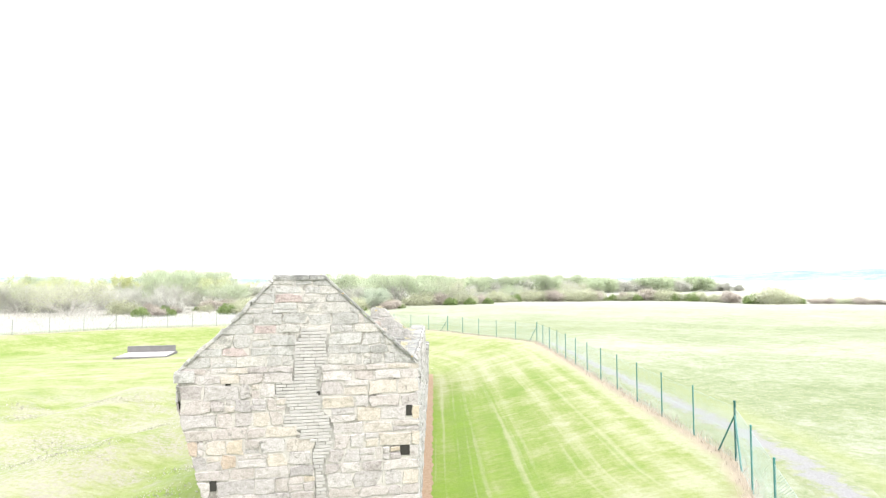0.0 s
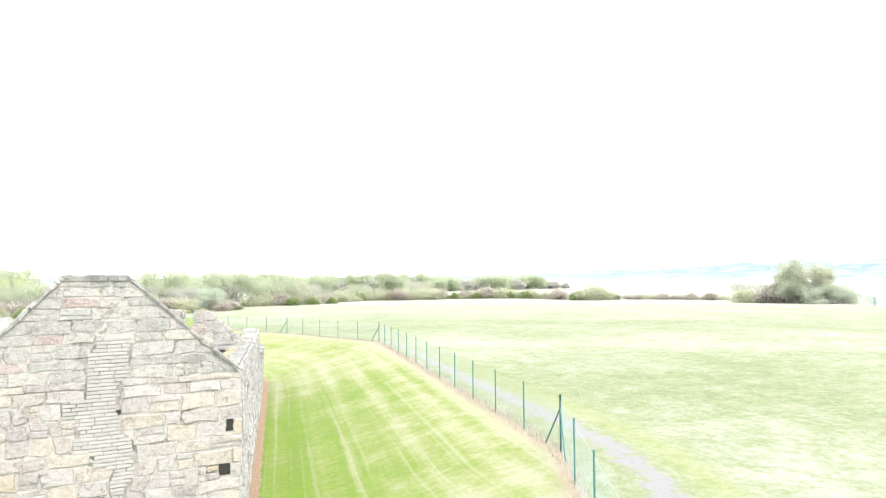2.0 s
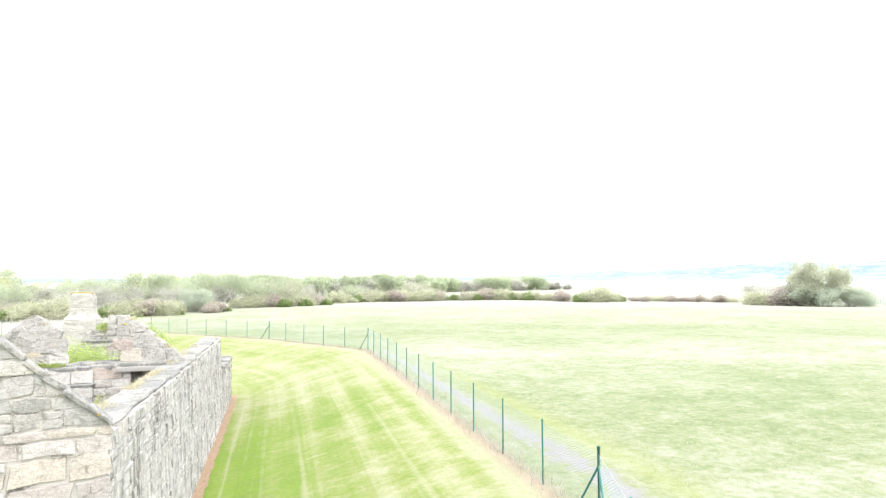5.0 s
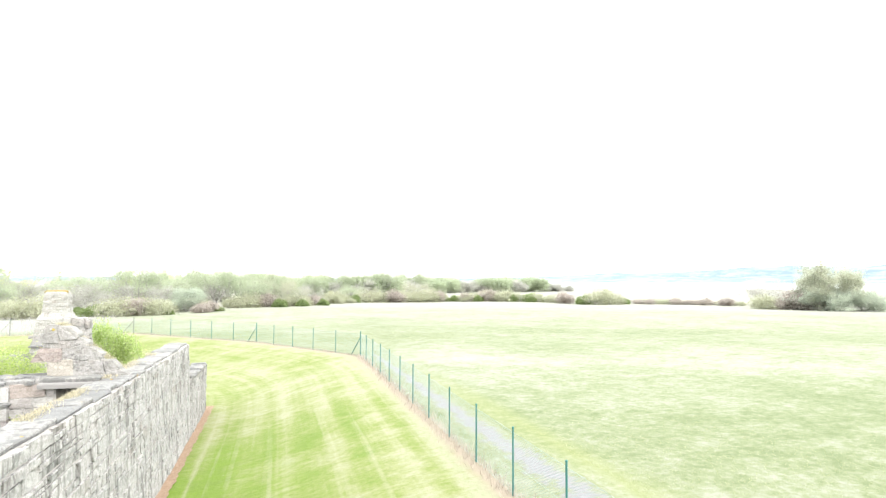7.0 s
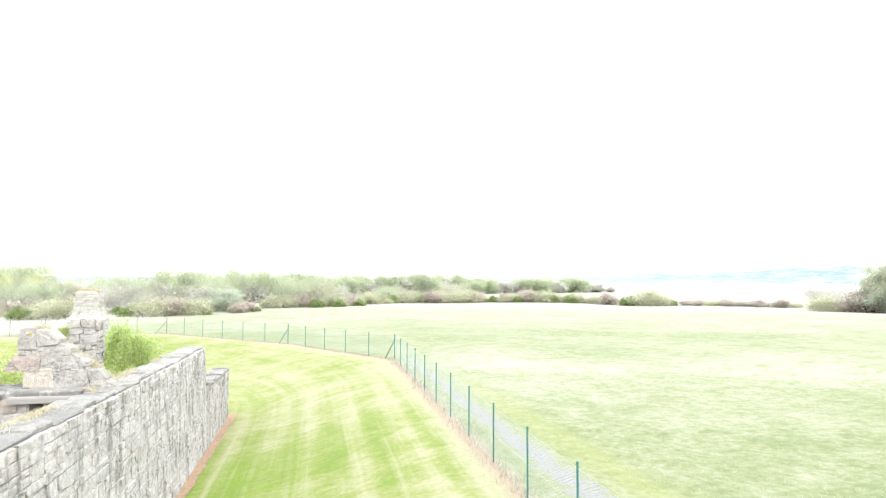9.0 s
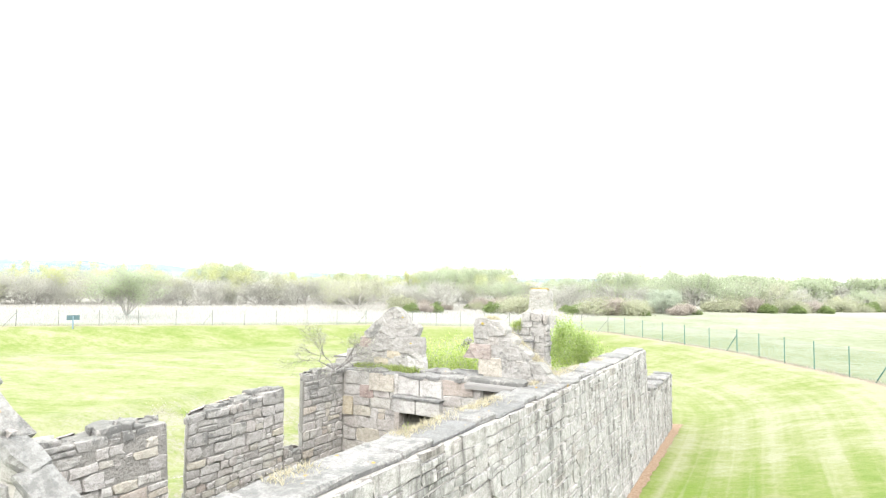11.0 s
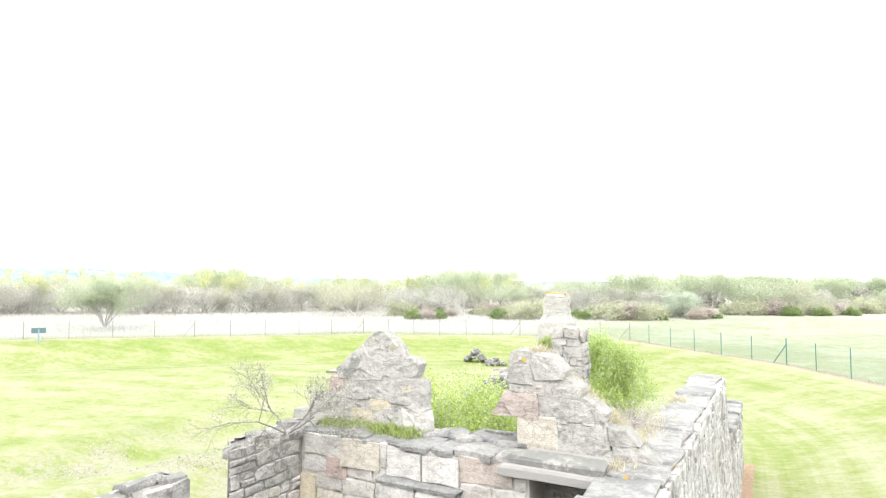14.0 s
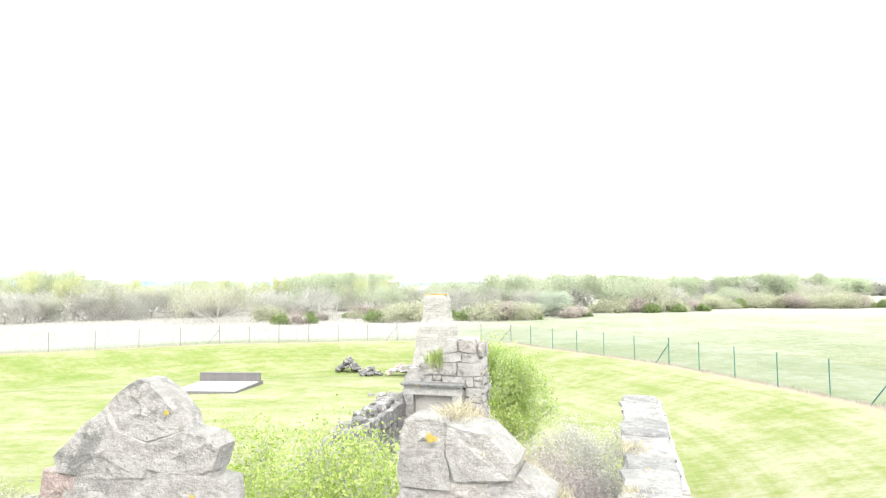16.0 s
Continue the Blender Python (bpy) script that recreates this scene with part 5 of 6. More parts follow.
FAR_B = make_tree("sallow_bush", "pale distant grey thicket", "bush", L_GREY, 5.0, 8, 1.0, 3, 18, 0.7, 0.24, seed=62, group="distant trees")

tr = random.Random(77)
# single trees that stand out
WILLOW_D = make_tree("willow_tree", "dense domed grey-green willow by the fence", "tree", L_WILLOW, 5.3, 9, 0.62, 4, 12, 0.2, 0.075, trunk=0.35, up=0.2, thick=0.018, seed=17)
put(WILLOW_D, -50.5, 33.8, 1.0, 0.4)
put(WILLOW_C, -46.3, 64.5, 1.0, 1.1)
put(GREY_A, -68, 76, 0.85, 0.2)
put(WILLOW_B, -38, 74, 1.15, 2.0)
put(GREY_A, -36, 70, 1.15, 1.0)
put(BIRCH_A, -38.5, 80, 0.78, 0.0)
put(BIRCH_B, -34.5, 80, 0.8, 0.6)
put(WILLOW_A, -31, 78, 0.9, 2.2)
put(GREY_B, -24, 82, 1.3, 0.5)
put(BIRCH_B, -27, 95, 0.75, 1.5)
put(GREY_A, -21.5, 84, 1.05, 2.5)
put(WILLOW_B, -15.5, 84, 1.05, 0.8)
put(GREY_A, -12.0, 80, 1.0, 3.0)
put(SAGE, -8.6, 79.5, 1.0, 0.0)
put(WILLOW_B, -6.0, 91, 1.0, 1.7)
put(WILLOW_A, -1.0, 92, 1.12, 0.3)
BARE = make_tree("birch_tree", "tall bare birch with thin twigs", "tree", L_GREY, 7.7, 1, 0.1, 5, 2, 0.15, 0.05, up=0.45, splits=2, trunk=1.2, thick=0.012, seed=24)
put(BARE, -20.2, 87.4, 1.0, 0.3)
put(WILLOW_C, 3.5, 95, 1.0, 2.0)
put(GREY_A, 8, 103, 1.0, 1.2)
put(BIRCH_B, 13, 112, 0.45, 0.2)
put(WILLOW_A, 17, 118, 0.8, 0.2)
put(WILLOW_C, 33, 125, 0.85, 1.2)
# the large rounded tree across the field, with its shrubs
DOME = make_tree("willow_tree", "broad domed grey-olive tree at the field edge", "tree", leaf_mat("dull_olive_leaves", (0.36, 0.38, 0.28), (0.49, 0.50, 0.39), 0.58), 8.3, 13, 0.85, 4, 17, 0.2, 0.12, up=0.12, seed=18)
put(DOME, 84.6, 67, 0.86, 0.5, 1.1)
put(SAGE, 88.3, 64.0, 1.1, 2.2, 1.0)
put(SAGE, 82.6, 67, 1.3, 4.2, 1.1)
put(SCRUB_B, 84.5, 79, 1.3, 0.4)
put(GREY_B, 90, 84, 1.3, 0.9)
put(SAGE, 84.6, 63.8, 1.25, 1.3, 1.0)
put(SAGE, 87.0, 63.2, 1.2, 3.3, 0.95)
put(SCRUB, 80.5, 71, 1.5, 0.3)
put(SCRUB_B, 79, 73, 1.2, 1.3)
put(SCRUB, 82.3, 69.5, 1.7, 2.3)
# gorse near the far fence
for x, y, s, kind in ((-36.2, 62.2, 1.0, GORSE), (-33.3, 63.5, 0.9, GORSE), (-34.2, 62.6, 0.7, SCRUB), (-26.8, 66.5, 1.15, GORSE), (-24.8, 66.8, 1.0, SCRUB_B), (-22.4, 68.5, 1.3, SCRUB_B), (-18.2, 71.0, 1.0, GORSE),
                      (-15.4, 71.5, 1.2, SCRUB_B), (-13.3, 72.5, 1.1, SCRUB), (-11.3, 73.0, 1.1, SCRUB_B), (-5.8, 78, 0.8, SCRUB), (-9.9, 73.5, 0.6, GORSE), (-6.6, 76.5, 0.7, SCRUB), (-4.6, 79.0, 0.6, GORSE), (-1.6, 88, 1.1, SCRUB_B), (1.0, 90, 1.2, SCRUB),
                      (3.2, 89.0, 1.0, GORSE), (6.6, 90.5, 0.9, GORSE), (9.2, 95, 0.7, SCRUB)):
    put(kind, x, y, s * tr.uniform(0.9, 1.1), tr.uniform(0, 6))
for i in range(46):
    t = i / 45
    x, y = -40 + 50 * t + tr.uniform(-1.5, 1.5), 66 + 27 * t + 3 * math.sin(t * 9) + tr.uniform(-2, 3)
    put(tr.choice((SCRUB, SCRUB_B, SCRUB_B, GORSE, SCRUB_B)), x, y, tr.uniform(0.5, 1.05), tr.uniform(0, 6))
# hedge of scrub along the far edge of the field
for i in range(64):
    t = i / 63
    x, y = 11 + 47 * t + tr.uniform(-1, 1), 104 + 14 * math.sin(t * 2.6) - 6 * t + tr.uniform(-2, 2)
    put(tr.choice((SCRUB, SCRUB_B, SCRUB_B, GORSE, SCRUB_B)), x, y, tr.uniform(0.5, 1.3), tr.uniform(0, 6))
for x, y, s, kind in ((50, 112, 1.2, SCRUB_B), (54.5, 110.5, 1.5, GORSE), (59, 96, 1.5, GORSE), (61.5, 94.5, 1.6, SCRUB_B), (57, 100, 1.2, SCRUB), (64, 94, 1.2, SCRUB_B), (66.5, 94, 1.0, GORSE), (74, 89, 0.7, SCRUB), (78, 86, 0.7, SCRUB), (70, 91, 0.6, SCRUB), (81, 84, 0.8, SCRUB)):
    put(kind, x, y, s, tr.uniform(0, 6))
for i in range(22):
    t = i / 21
    put(tr.choice((SCRUB, SCRUB_B, SCRUB)), 62 + 23 * t + tr.uniform(-1, 1), 101 - 16 * t + tr.uniform(-1.5, 1.5), tr.uniform(0.5, 0.85), tr.uniform(0, 6), 0.45)
# thickets beyond
for i in range(34):
    t = i / 33
    x, y = -97 + 52 * t + tr.uniform(-2, 2), 36 + 52 * t - 6 * math.sin(3.14 * t) + tr.uniform(-2, 2)
    put(tr.choice((GREY_A, GREY_B, GREY_B, WILLOW_C, BIRCH_B)), x, y, tr.uniform(0.8, 1.15), tr.uniform(0, 6))
for i in range(46):
    t = i / 45
    x, y = -106 + 60 * t + tr.uniform(-3, 3), 38 + 60 * t + tr.uniform(-3, 3)
    put(tr.choice((BIRCH_A, BIRCH_B, BIRCH_A, BIRCH_B, GREY_A)), x, y, tr.uniform(0.75, 1.0), tr.uniform(0, 6), tr.uniform(0.9, 1.25))
for i in range(70):
    t = i / 69
    x, y = -125 + 112 * t + tr.uniform(-3, 3), 30 + 72 * math.sin(t * 1.75) + tr.uniform(-6, 6)
    put(tr.choice((GREY_A, GREY_B, WILLOW_A, BIRCH_A, BIRCH_B, WILLOW_B, BIRCH_A)), x, y, tr.uniform(0.95, 1.3), tr.uniform(0, 6))
for i in range(40):
    x, y = -120 + 1.6 * i + tr.uniform(-3, 3), 14 + 1.5 * i + tr.uniform(-5, 5)
    put(tr.choice((GREY_B, GREY_A, GREY_A, BIRCH_B, BIRCH_A)), x, y, tr.uniform(0.9, 1.25), tr.uniform(0, 6))
for i in range(44):
    t = i / 43
    x, y = -22 + 60 * t + tr.uniform(-3, 3), 112 + 30 * t + tr.uniform(-6, 6)
    put(tr.choice((FAR_A, FAR_B, FAR_A, WILLOW_B)), x, y, tr.uniform(0.8, 1.15), tr.uniform(0, 6))
for i in range(60):
    t = i / 59
    x, y = 20 + 95 * t + tr.uniform(-5, 5), 185 + 45 * t + tr.uniform(-12, 12)
    put(tr.choice((FAR_A, FAR_B, FAR_A)), x, y, tr.uniform(0.75, 1.15), tr.uniform(0, 6))
for i in range(26):
    t = i / 25
    put(tr.choice((GREY_A, WILLOW_C, GREY_A, BIRCH_B, WILLOW_A)), -66 + 40 * t + tr.uniform(-2, 2), 80 + 26 * t + tr.uniform(-4, 4), tr.uniform(0.85, 1.15), tr.uniform(0, 6))
for x, y, s in ((118, 225, 0.9), (126, 230, 0.7)):
    put(FAR_B, x, y, s, 0.3)

# ---- water and far shore ----
g = Geo()
n = 40
for i in range(n + 1):
    a = radians(14 + 74 * i / n)
    for r in (480, 900, 1600, 3600):
        g.v.append((r * math.sin(a), r * math.cos(a), -2.9))
g.f = [(4 * i + k, 4 * i + k + 1, 4 * i + k + 5, 4 * i + k + 4) for i in range(n) for k in range(3)]
m = Mat("estuary_water", 0.4)
m.b.inputs["Specular IOR Level"].default_value = 0.5
m.color((0.2, 0.23, 0.25)).bump(m.noise(0.6, 4, stretch=(1, 3, 1)), 0.3, 0.1)
tagged(part("water", g, m.m), "calm pale estuary water", "water", kind="structure")


def ridge(name, radius, a0, a1, table, rough, seed):
    g = Geo()
    n = 160
    for i in range(n + 1):
        a = a0 + (a1 - a0) * i / n
        h = lerp_table(table, a)
        h *= 1 + rough * noise.noise(Vector((a * 0.23 + seed, 0.3, 0))) + rough * 0.5 * noise.noise(Vector((a * 0.9 + seed, 1.3, 0)))
        for k, (f, dr) in enumerate(((-0.15, 0), (0.35, 120), (0.72, 260), (1.0, 420))):
            r = radius + dr
            g.v.append((r * math.sin(radians(a)), r * math.cos(radians(a)), h * f - 3))
    g.f = [(4 * i + k, 4 * i + k + 1, 4 * i + k + 5, 4 * i + k + 4) for i in range(n) for k in range(3)]
    m = Mat(name, 1.0)
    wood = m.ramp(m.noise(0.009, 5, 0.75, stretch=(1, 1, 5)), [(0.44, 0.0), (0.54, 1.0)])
    # distance haze is painted in: blue-grey tones for both fields and woods
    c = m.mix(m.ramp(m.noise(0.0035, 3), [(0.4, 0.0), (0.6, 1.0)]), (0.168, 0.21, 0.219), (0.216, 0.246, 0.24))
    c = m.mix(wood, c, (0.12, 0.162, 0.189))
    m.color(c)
    tagged(part(name, g, m.m), "hills with fields and woods, blue distance haze in the colour", "hills", kind="structure")


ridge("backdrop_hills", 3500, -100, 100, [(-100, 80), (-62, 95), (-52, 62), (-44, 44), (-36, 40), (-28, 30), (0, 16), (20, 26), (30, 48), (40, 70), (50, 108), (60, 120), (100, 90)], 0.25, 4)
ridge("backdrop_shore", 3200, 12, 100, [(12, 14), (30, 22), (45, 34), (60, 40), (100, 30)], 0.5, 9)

# ---- things inside the enclosure ----
# concrete slab with a low back wall
base_z = gz(-20.3, 31.3)
plinth = tagged(empty("concrete_platform"), "pale concrete slab with a low dark back wall", "platform")
g = slab(random.Random(2), 3.4, 3.2, 0.11, 0.01)
part("slab", g, M_CONCRETE, plinth, "pale weathered concrete slab")
g = Geo().box(-1.68, 1.68, 1.42, 1.6, 0.0, 0.5)
bw = part("back_wall", g, M_CONCRETE_DARK, plinth, "dark concrete back wall")
for i in range(4):
    part("coping", slab(random.Random(30 + i), 0.835, 0.22, 0.06, 0.012), M_CONCRETE_DARK, bw).location = (-1.26 + 0.84 * i, 1.51, 0.502)
part("kerb", Geo().box(-1.72, 1.72, -1.7, -1.62, -0.1, 0.12), M_CONCRETE_DARK, plinth)
part("side_kerb", Geo().box(1.72, 1.8, -1.7, 1.6, -0.1, 0.13), M_CONCRETE_DARK, plinth)
plinth.matrix_basis = pose(-20.75, 31.7, base_z + 0.02, 0, 0, 11)

# information sign by the fence
sx, sy = -43.0, 24.6
sign = tagged(empty("information_sign", sx, sy, gz(sx, sy)), "dark blue sign board on a pale blue post", "sign")
part("post", Geo().tube((0, 0, -0.2), (0, 0, 0.95), 0.05, 0.05, 8), M_SIGNPOST, sign)
part("board", Geo().box(-0.42, 0.42, -0.03, 0.03, 0.66, 1.02), M_SIGN, sign)
sign.rotation_euler = (0, 0, radians(62))

# chimney stack standing alone
r2 = random.Random(19)
cx, cy = -10.95, 38.6
cz = gz(cx, cy) - 0.1
stack = tagged(empty("chimney_stack"), "tall pale ruined chimney stack with mossy orange top", "chimney")
C_W = [(0.0, 1.4), (1.6, 1.12), (3.0, 0.98), (3.35, 0.74), (4.3, 0.68), (4.75, 0.62)]
for fx_, (uu, oo, off) in enumerate((((1, 0, 0), (0, -1, 0), 0), ((0, 1, 0), (1, 0, 0), 1), ((-1, 0, 0), (0, 1, 0), 2), ((0, -1, 0), (-1, 0, 0), 3))):
    outl = coursed(lambda v: -lerp_table(C_W, v), lambda v: lerp_table(C_W, v), 0.0, 4.7, r2, (0.12, 0.24), (0.2, 0.5), rough=0.03, split=0.3)
    g = Geo()
    for ring in outl:
        vs, fs = stone(ring, r2.uniform(0.02, 0.06), r2)
        for p in vs:
            w = lerp_table(C_W, p[1])
            g.v.append(None)
            o = Vector(oo) * (w - 0.04 + p[2]) + Vector(uu) * p[0]
            g.v[-1] = (cx + o.x, cy + o.y * 0.72, cz + p[1])
        k = len(g.v) - len(vs)
        g.f += [tuple(i + k for i in f) for f in fs]
    part("stone_face", g, stone_mat("chimney_stone_%d" % fx_, [(0.0, (0.30, 0.295, 0.285)), (0.5, (0.37, 0.365, 0.355)), (0.9, (0.32, 0.31, 0.295)), (1.0, (0.28, 0.25, 0.23))], 0.12, joined=True), stack)
g = Geo()
for (a, wa), (b, wb) in zip(C_W, C_W[1:]):
    vs = [(cx + s * (w - 0.05), cy + t * (w - 0.05) * 0.72, cz + z) for z, w in ((a, wa), (b, wb)) for s, t in ((-1, -1), (1, -1), (1, 1), (-1, 1))]
    g.add(vs, [(i, (i + 1) % 4, 4 + (i + 1) % 4, 4 + i) for i in range(4)] + [(4, 5, 6, 7)])
part("stack_core", g, M_MORTAR, stack)
m = Mat("orange_moss", 1.0)
m.color(m.mix(m.noise(9, 4), (0.252, 0.156, 0.036), (0.18, 0.168, 0.06))).bump(m.noise(18, 4), 0.8, 0.05)
for i in range(6):
    ob = part("moss_cap", boulder(r2, 0.27, 0.5), m.m, stack, "orange lichen and moss")
    ob.location = (cx - 0.45 + 0.18 * i, cy + r2.uniform(-0.2, 0.2), cz + 4.72)

# heaps of fallen masonry
for hx, hy, sx_, sy_, n, top, mat, lab in ((-16.6, 38.6, 0.75, 0.5, 34, 1.1, M_STUMP, "heap of dark fallen stones"), (-14.9, 37.6, 0.8, 0.4, 16, 0.4, M_STUMP, "low scatter of dark stones"),
                                           (-12.9, 37.9, 1.1, 0.5, 30, 0.55, M_STONE, "low heap of reddish rubble"), (-10.8, 36.6, 0.9, 0.5, 18, 0.4, M_STONE_GREY, "low heap of grey rubble")):
    heap = tagged(empty("rubble_heap"), lab, "rubble", "rubble heaps")
    for i in range(n):
        a, q = r2.uniform(0, 6.28), r2.random() ** 0.6
        x, y = hx + math.cos(a) * q * sx_, hy + math.sin(a) * q * sy_
        ob = part("stone", boulder(r2, r2.uniform(0.14, 0.26)), mat, heap)
        ob.matrix_basis = pose(x, y, gz(x, y) + 0.08 + top * (1 - q) * r2.uniform(0.6, 1.0), r2.uniform(-30, 30), r2.uniform(-30, 30), r2.uniform(0, 360))

# flue frame and jutting stone by the half gable
flue_frame = tagged(empty("stone_cist"), "small open box of grey stone slabs", "stone box")
for x, y, lx, ly in ((-2.08, 8.8, 0.62, 0.12), (-2.08, 9.04, 0.62, 0.12), (-2.34, 8.92, 0.12, 0.2), (-1.86, 8.92, 0.12, 0.2)):
    ob = part("side_slab", slab(r2, lx, ly, 0.1, 0.015), M_CRUST, flue_frame)
    ob.location = (x, y, 1.96)
jut = stone_mat("pink_stone", [(0.0, (0.276, 0.222, 0.204)), (1.0, (0.3, 0.252, 0.228))], 0.05)
g = slab(r2, 0.58, 0.42, 0.27, 0.02)
for i, (x, y, z) in enumerate(g.v):
    if x < -0.15:
        g.v[i] = (x + (0.14 if z > 0.1 else 0.0), y, z)
tagged(part("jutting_stone", g, jut), "pinkish corbel stone jutting from the broken gable", "stone")
bpy.data.objects["jutting_stone"].location = (-1.79, 8.86, 2.34)

# bushes and weeds
WALLTREE = make_tree("sapling", "nearly bare sapling rooted on the wall top", "tree", leaf_mat("pale_buds", (0.24, 0.25, 0.19), (0.34, 0.34, 0.28)), 0.95, 4, 1.3, 5, 2, 0.2, 0.011, up=0.05, splits=3, thick=0.016, seed=91, group="plants in the ruin")
m = Mat("dark_twigs", 0.9)
m.color(m.mix(m.noise(40, 3), (0.096, 0.09, 0.084), (0.18, 0.168, 0.162)))
for ob in WALLTREE.children:
    if ob.name.startswith("trunk"):
        ob.data.materials[0] = m.m
put(WALLTREE, -4.42, 7.8, 1.1, 1.2, 1.0, z=2.06)
BUSH = make_tree("elder_bush", "bright green bush filling the roofless room", "bush", L_BRIGHT, 2.95, 9, 0.5, 4, 20, 0.2, 0.025, up=0.45, seed=92, group="plants in the ruin")
for x, y, s, t in ((-3.9, 10.3, 0.95, 0.3), (-3.0, 10.3, 0.98, 1.4), (-3.5, 11.2, 1.0, 2.2), (-2.7, 11.2, 0.95, 3.0), (-4.4, 11.6, 1.0, 4.0), (-3.6, 12.2, 0.9, 5.0)):
    put(BUSH, x, y, s, t, z=-0.15)
DEEP = make_tree("hawthorn_bush", "upright green hawthorn bush", "bush", L_DEEP, 3.5, 10, 0.2, 4, 18, 0.22, 0.045, up=0.6, cone=1.1, seed=93, group="plants in the ruin")
put(DEEP, -3.95, 22.0, 0.82, 0.2, 1.14)
put(DEEP, -3.8, 22.0, 0.7, 1.9)
ELDER = make_tree("elder_bush", "pale green elder in leaf", "bush", L_BRIGHT, 2.5, 7, 0.3, 4, 8, 0.26, 0.045, up=0.4, seed=94, group="plants in the ruin")
put(ELDER, -3.95, 20.5, 0.75, 0.5, 1.0)
THIN = make_tree("thin_shrub", "thin half-bare shrub by the wall", "bush", L_GREY, 1.9, 8, 0.5, 4, 3, 0.3, 0.035, up=0.4, seed=95, group="plants in the ruin")
put(THIN, -1.6, 20.0, 1.1, 0.5)
put(THIN, -1.2, 18.2, 0.8, 2.5)
BRAMBLE = make_tree("bramble", "tangle of dead brown bramble", "bush", L_BRAMBLE, 2.1, 12, 0.4, 4, 5, 0.32, 0.035, up=0.1, seed=96, group="plants in the ruin")
for x, y, s in ((-1.75, 12.4, 0.9), (-1.7, 13.6, 0.95), (-2.3, 13.2, 0.95), (-1.8, 14.8, 0.9)):
    put(BRAMBLE, x, y, s, x * 7, z=-0.15)
for x, y, s in ((-2.5, 12.6, 0.55), (-2.2, 14.4, 0.6)):
    put(BUSH, x, y, s, y, z=-0.15)
put(BUSH, -2.05, 7.75, 0.2, 2.0, 0.7, z=-0.75)
SPRIG = make_tree("sprig", "bright green sprig growing from the hearth jamb", "plant", L_BRIGHT, 0.75, 2, 0.3, 2, 6, 0.25, 0.035, up=0.3, seed=97, group="plants in the ruin")
put(SPRIG, -2.36, 7.97, 1.0, 0.6, z=0.72)
put(BUSH, -2.6, 6.8, 0.42, 1.0, z=-0.75)

# grasses
gr_ = np.random.default_rng(12)


def strip_points(pts, n, width):
    out = []
    seg = list(zip(pts, pts[1:]))
    Ls = np.array([math.hypot(b[0] - a[0], b[1] - a[1]) for a, b in seg])
    for _ in range(n):
        k = gr_.choice(len(seg), p=Ls / Ls.sum())
        t = gr_.random()
        a, b = seg[k]
        nx_, ny_ = -(b[1] - a[1]) / Ls[k], (b[0] - a[0]) / Ls[k]
        w = gr_.normal(0, width)
        out.append((a[0] + (b[0] - a[0]) * t + nx_ * w, a[1] + (b[1] - a[1]) * t + ny_ * w))
    out = np.array(out)
    return np.column_stack([out, ground_z(out[:, 0], out[:, 1])])


tagged(part("fence_grass", blades(strip_points([(-1.0, -21.5), (7.07, 0.85), (7.12, 26.5), (1.5, 36.4), (-7.9, 45.6), (-16.3, 45.9), (-28.35, 41.8), (-37.5, 32.8), (-46.7, 22.5), (-52, 8)], 9000, 0.15), 0.14, 0.014, gr_), L_TAN), "dry tan grass along the fence foot", "grass", kind="stuff")
P = np.column_stack([gr_.uniform(-95, -14, 60000), gr_.uniform(5, 80, 60000)])
d = fence_distance(P[:, 0], P[:, 1])
P = P[(d < -1.5) & (d > -45)][:26000]
tagged(part("reeds", blades(np.column_stack([P, ground_z(P[:, 0], P[:, 1])]), 0.42, 0.03, gr_, 0.35), L_REED), "bleached pale reeds beyond the fence", "reeds", kind="stuff")
P = np.column_stack([8 + 42 * gr_.random(160000) ** 1.4, gr_.uniform(-14, 60, 160000)])
keep = (P[:, 0] > 9.4) & (np.sin(P[:, 0] * 0.5 + 1.7 * np.sin(P[:, 1] * 0.21)) + np.sin(P[:, 1] * 0.37) + gr_.normal(0, 0.7, len(P)) > 0.2)
P = P[keep][:52000]
tagged(part("field_grass", blades(np.column_stack([P, ground_z(P[:, 0], P[:, 1])]), 0.05, 0.007, gr_, 0.9), leaf_mat("field_grass_blades", (0.25, 0.28, 0.14), (0.35, 0.36, 0.24), 0.5)), "rough pale field grass", "grass", kind="stuff")
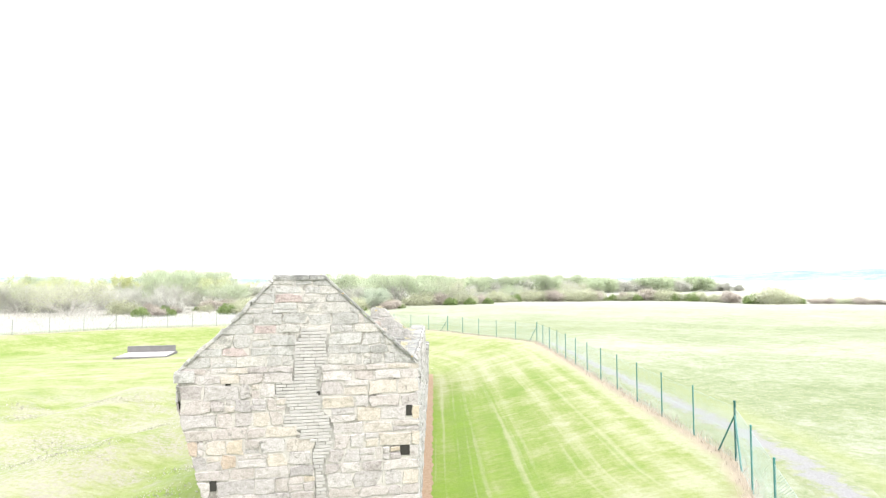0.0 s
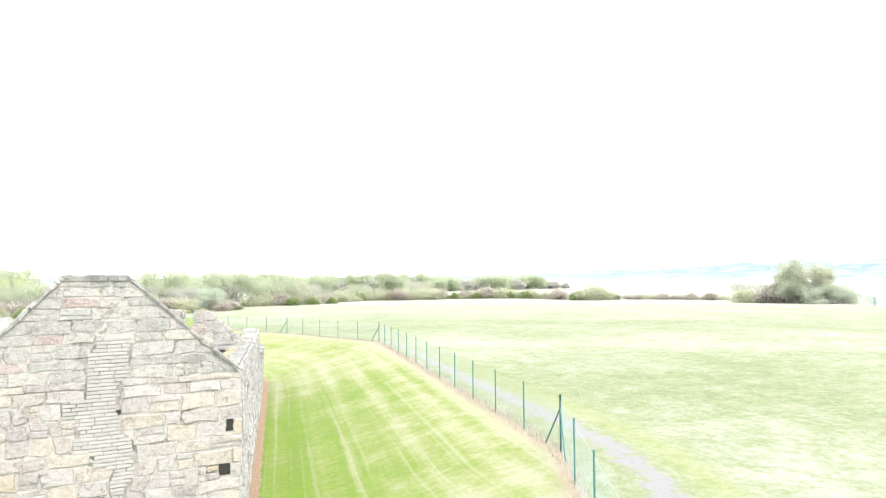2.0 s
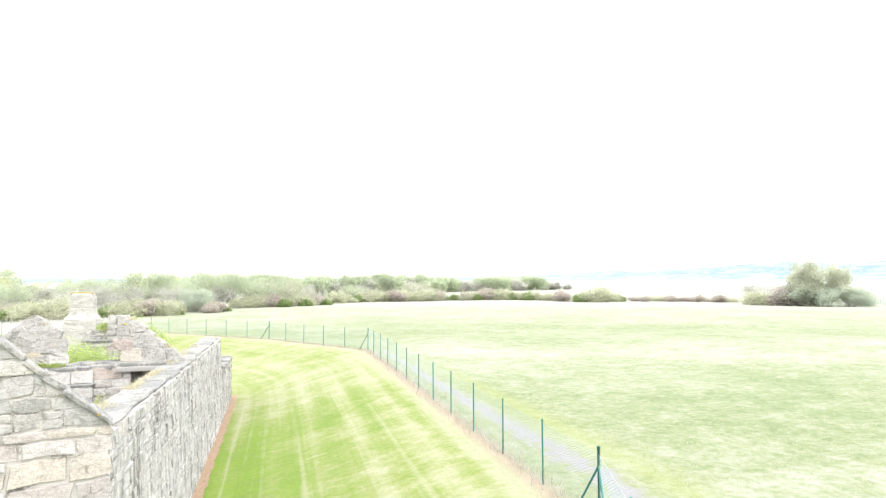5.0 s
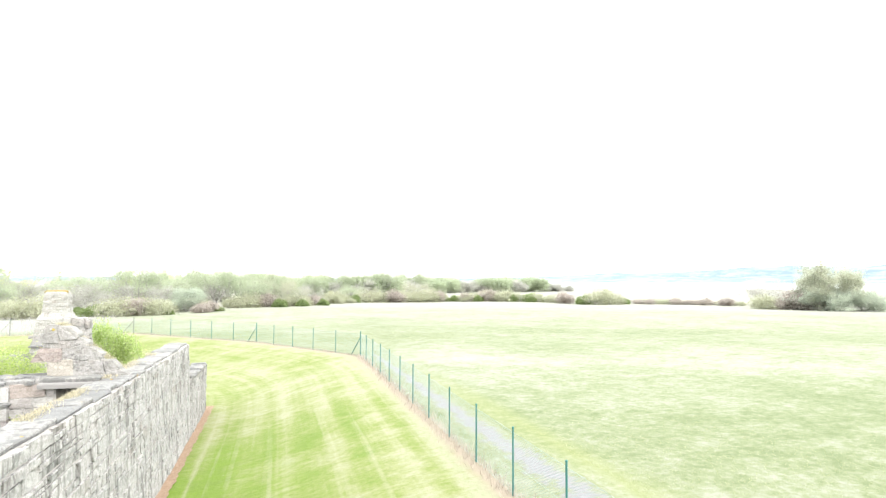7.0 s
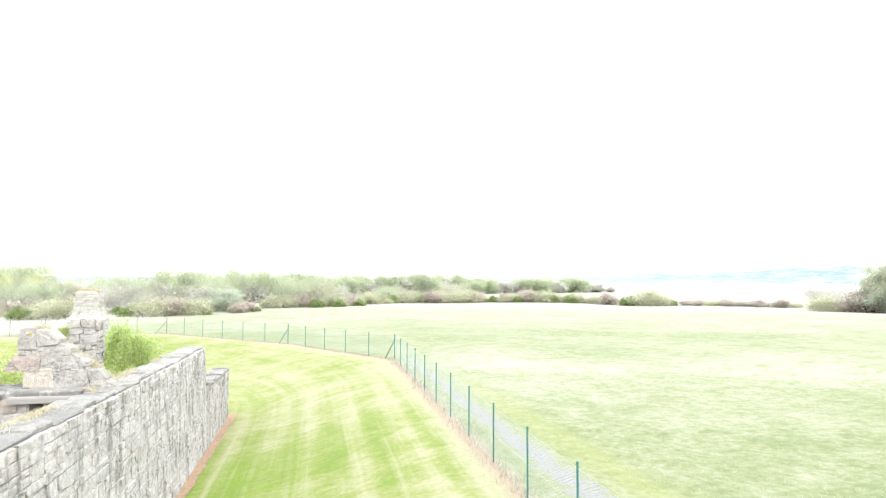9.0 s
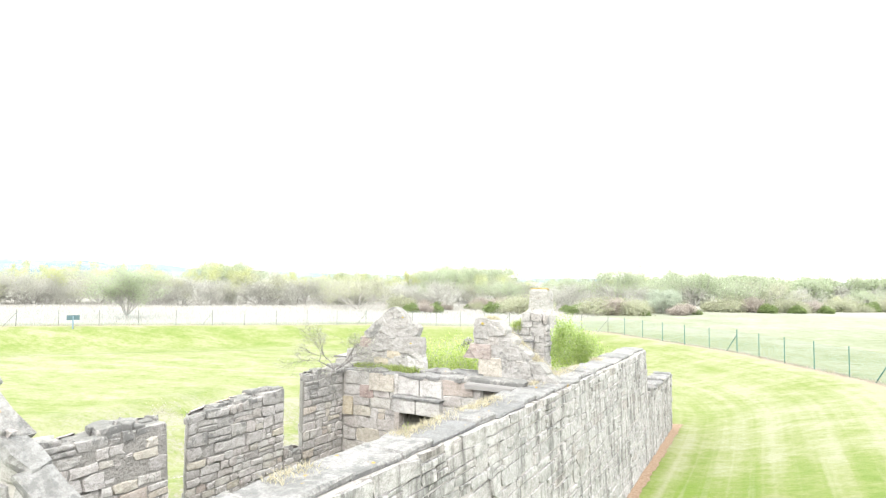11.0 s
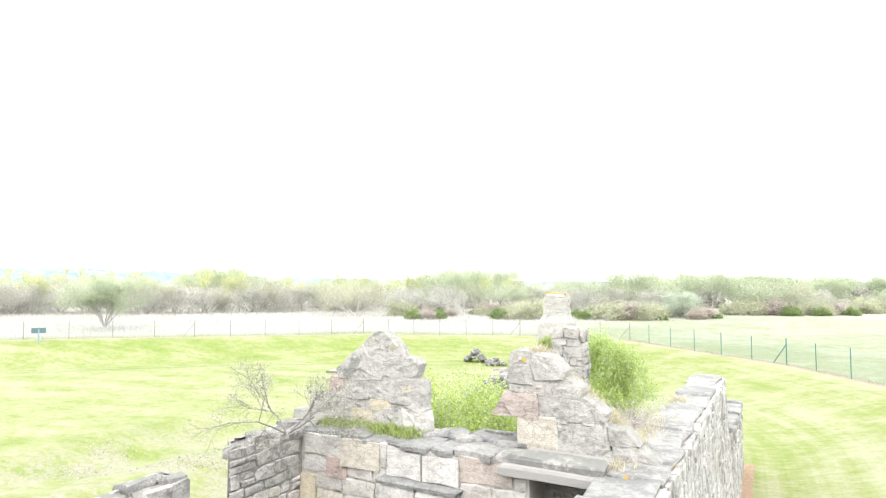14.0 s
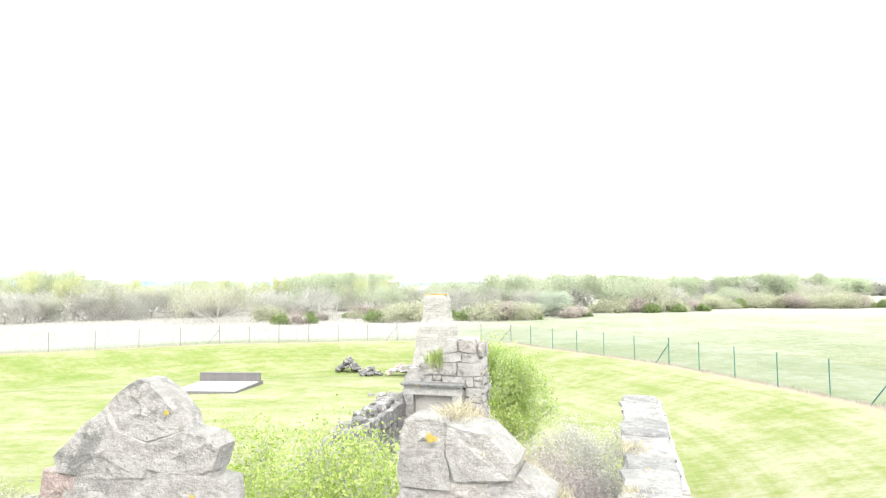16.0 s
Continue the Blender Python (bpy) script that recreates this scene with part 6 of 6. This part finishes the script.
# clods and dead litter on the hummocks
C = np.array([(-16.1, 12.1), (-12.0, 7.8), (-10.3, 6.5), (-13.2, 13.3), (-9.7, 8.9), (-6.8, 4.9), (-6.3, 3.0), (-10.1, 5.2), (-11.5, 5.6), (-12.5, 13.7), (-14.0, 12.9), (-17.0, 13.6)])
P = np.repeat(C, 170, 0) + gr_.normal(0, 1, (len(C) * 170, 2)) * (0.6, 0.3)
P = P[P[:, 0] < -5.35]
tagged(part("dead_litter", quads(np.column_stack([P, ground_z(P[:, 0], P[:, 1]) + 0.02]), 0.034, gr_, 0.8, 1.3), leaf_mat("dead_litter_bits", (0.24, 0.225, 0.19), (0.37, 0.35, 0.31), 0.3)), "grey clods and dead litter on rough grass", "litter", kind="stuff")
# tufts on the wall heads
n = 700
P = np.column_stack([gr_.normal(-4.25, 0.1, n), gr_.normal(17.2, 0.12, n), gr_.normal(2.22, 0.05, n)])
tagged(part("gable_grass", blades(P, 0.22, 0.016, gr_, 0.5), L_GRASS), "green grass tuft on the ragged gable", "grass", kind="stuff")
n = 5200
y = gr_.uniform(0.6, 14.0, n)
cl = np.sin(y * 3.1) + np.sin(y * 1.3 + 1)
y = y[cl > -0.2]
P = np.column_stack([-0.66 + np.abs(gr_.normal(0, 0.11, len(y))), y, [et(q) + 0.05 for q in y]])
tagged(part("wall_grass", blades(P, 0.075, 0.009, gr_, 0.7), L_DRY), "dry straw grass on the coping", "grass", kind="stuff")
n = 1500
P = np.column_stack([gr_.choice([-4.25, -4.05, -3.65, -3.5, -3.15], n) + gr_.normal(0, 0.12, n), gr_.normal(8.5, 0.09, n), np.full(n, 2.0)])
tagged(part("ledge_grass", blades(P, 0.10, 0.012, gr_, 0.5), L_GRASS), "green grass on the wall ledge", "grass", kind="stuff")
n = 2400
t = gr_.random(n)
P = np.column_stack([-1.66 + 1.25 * t, 8.92 + gr_.normal(0, 0.1, n), 3.08 - 0.95 * np.clip(t * 1.1 - 0.1, 0, 1)])
tagged(part("slope_grass", blades(P, 0.055, 0.008, gr_, 0.8), L_DRY), "straw-coloured grass on the broken gable slope", "grass", kind="stuff")
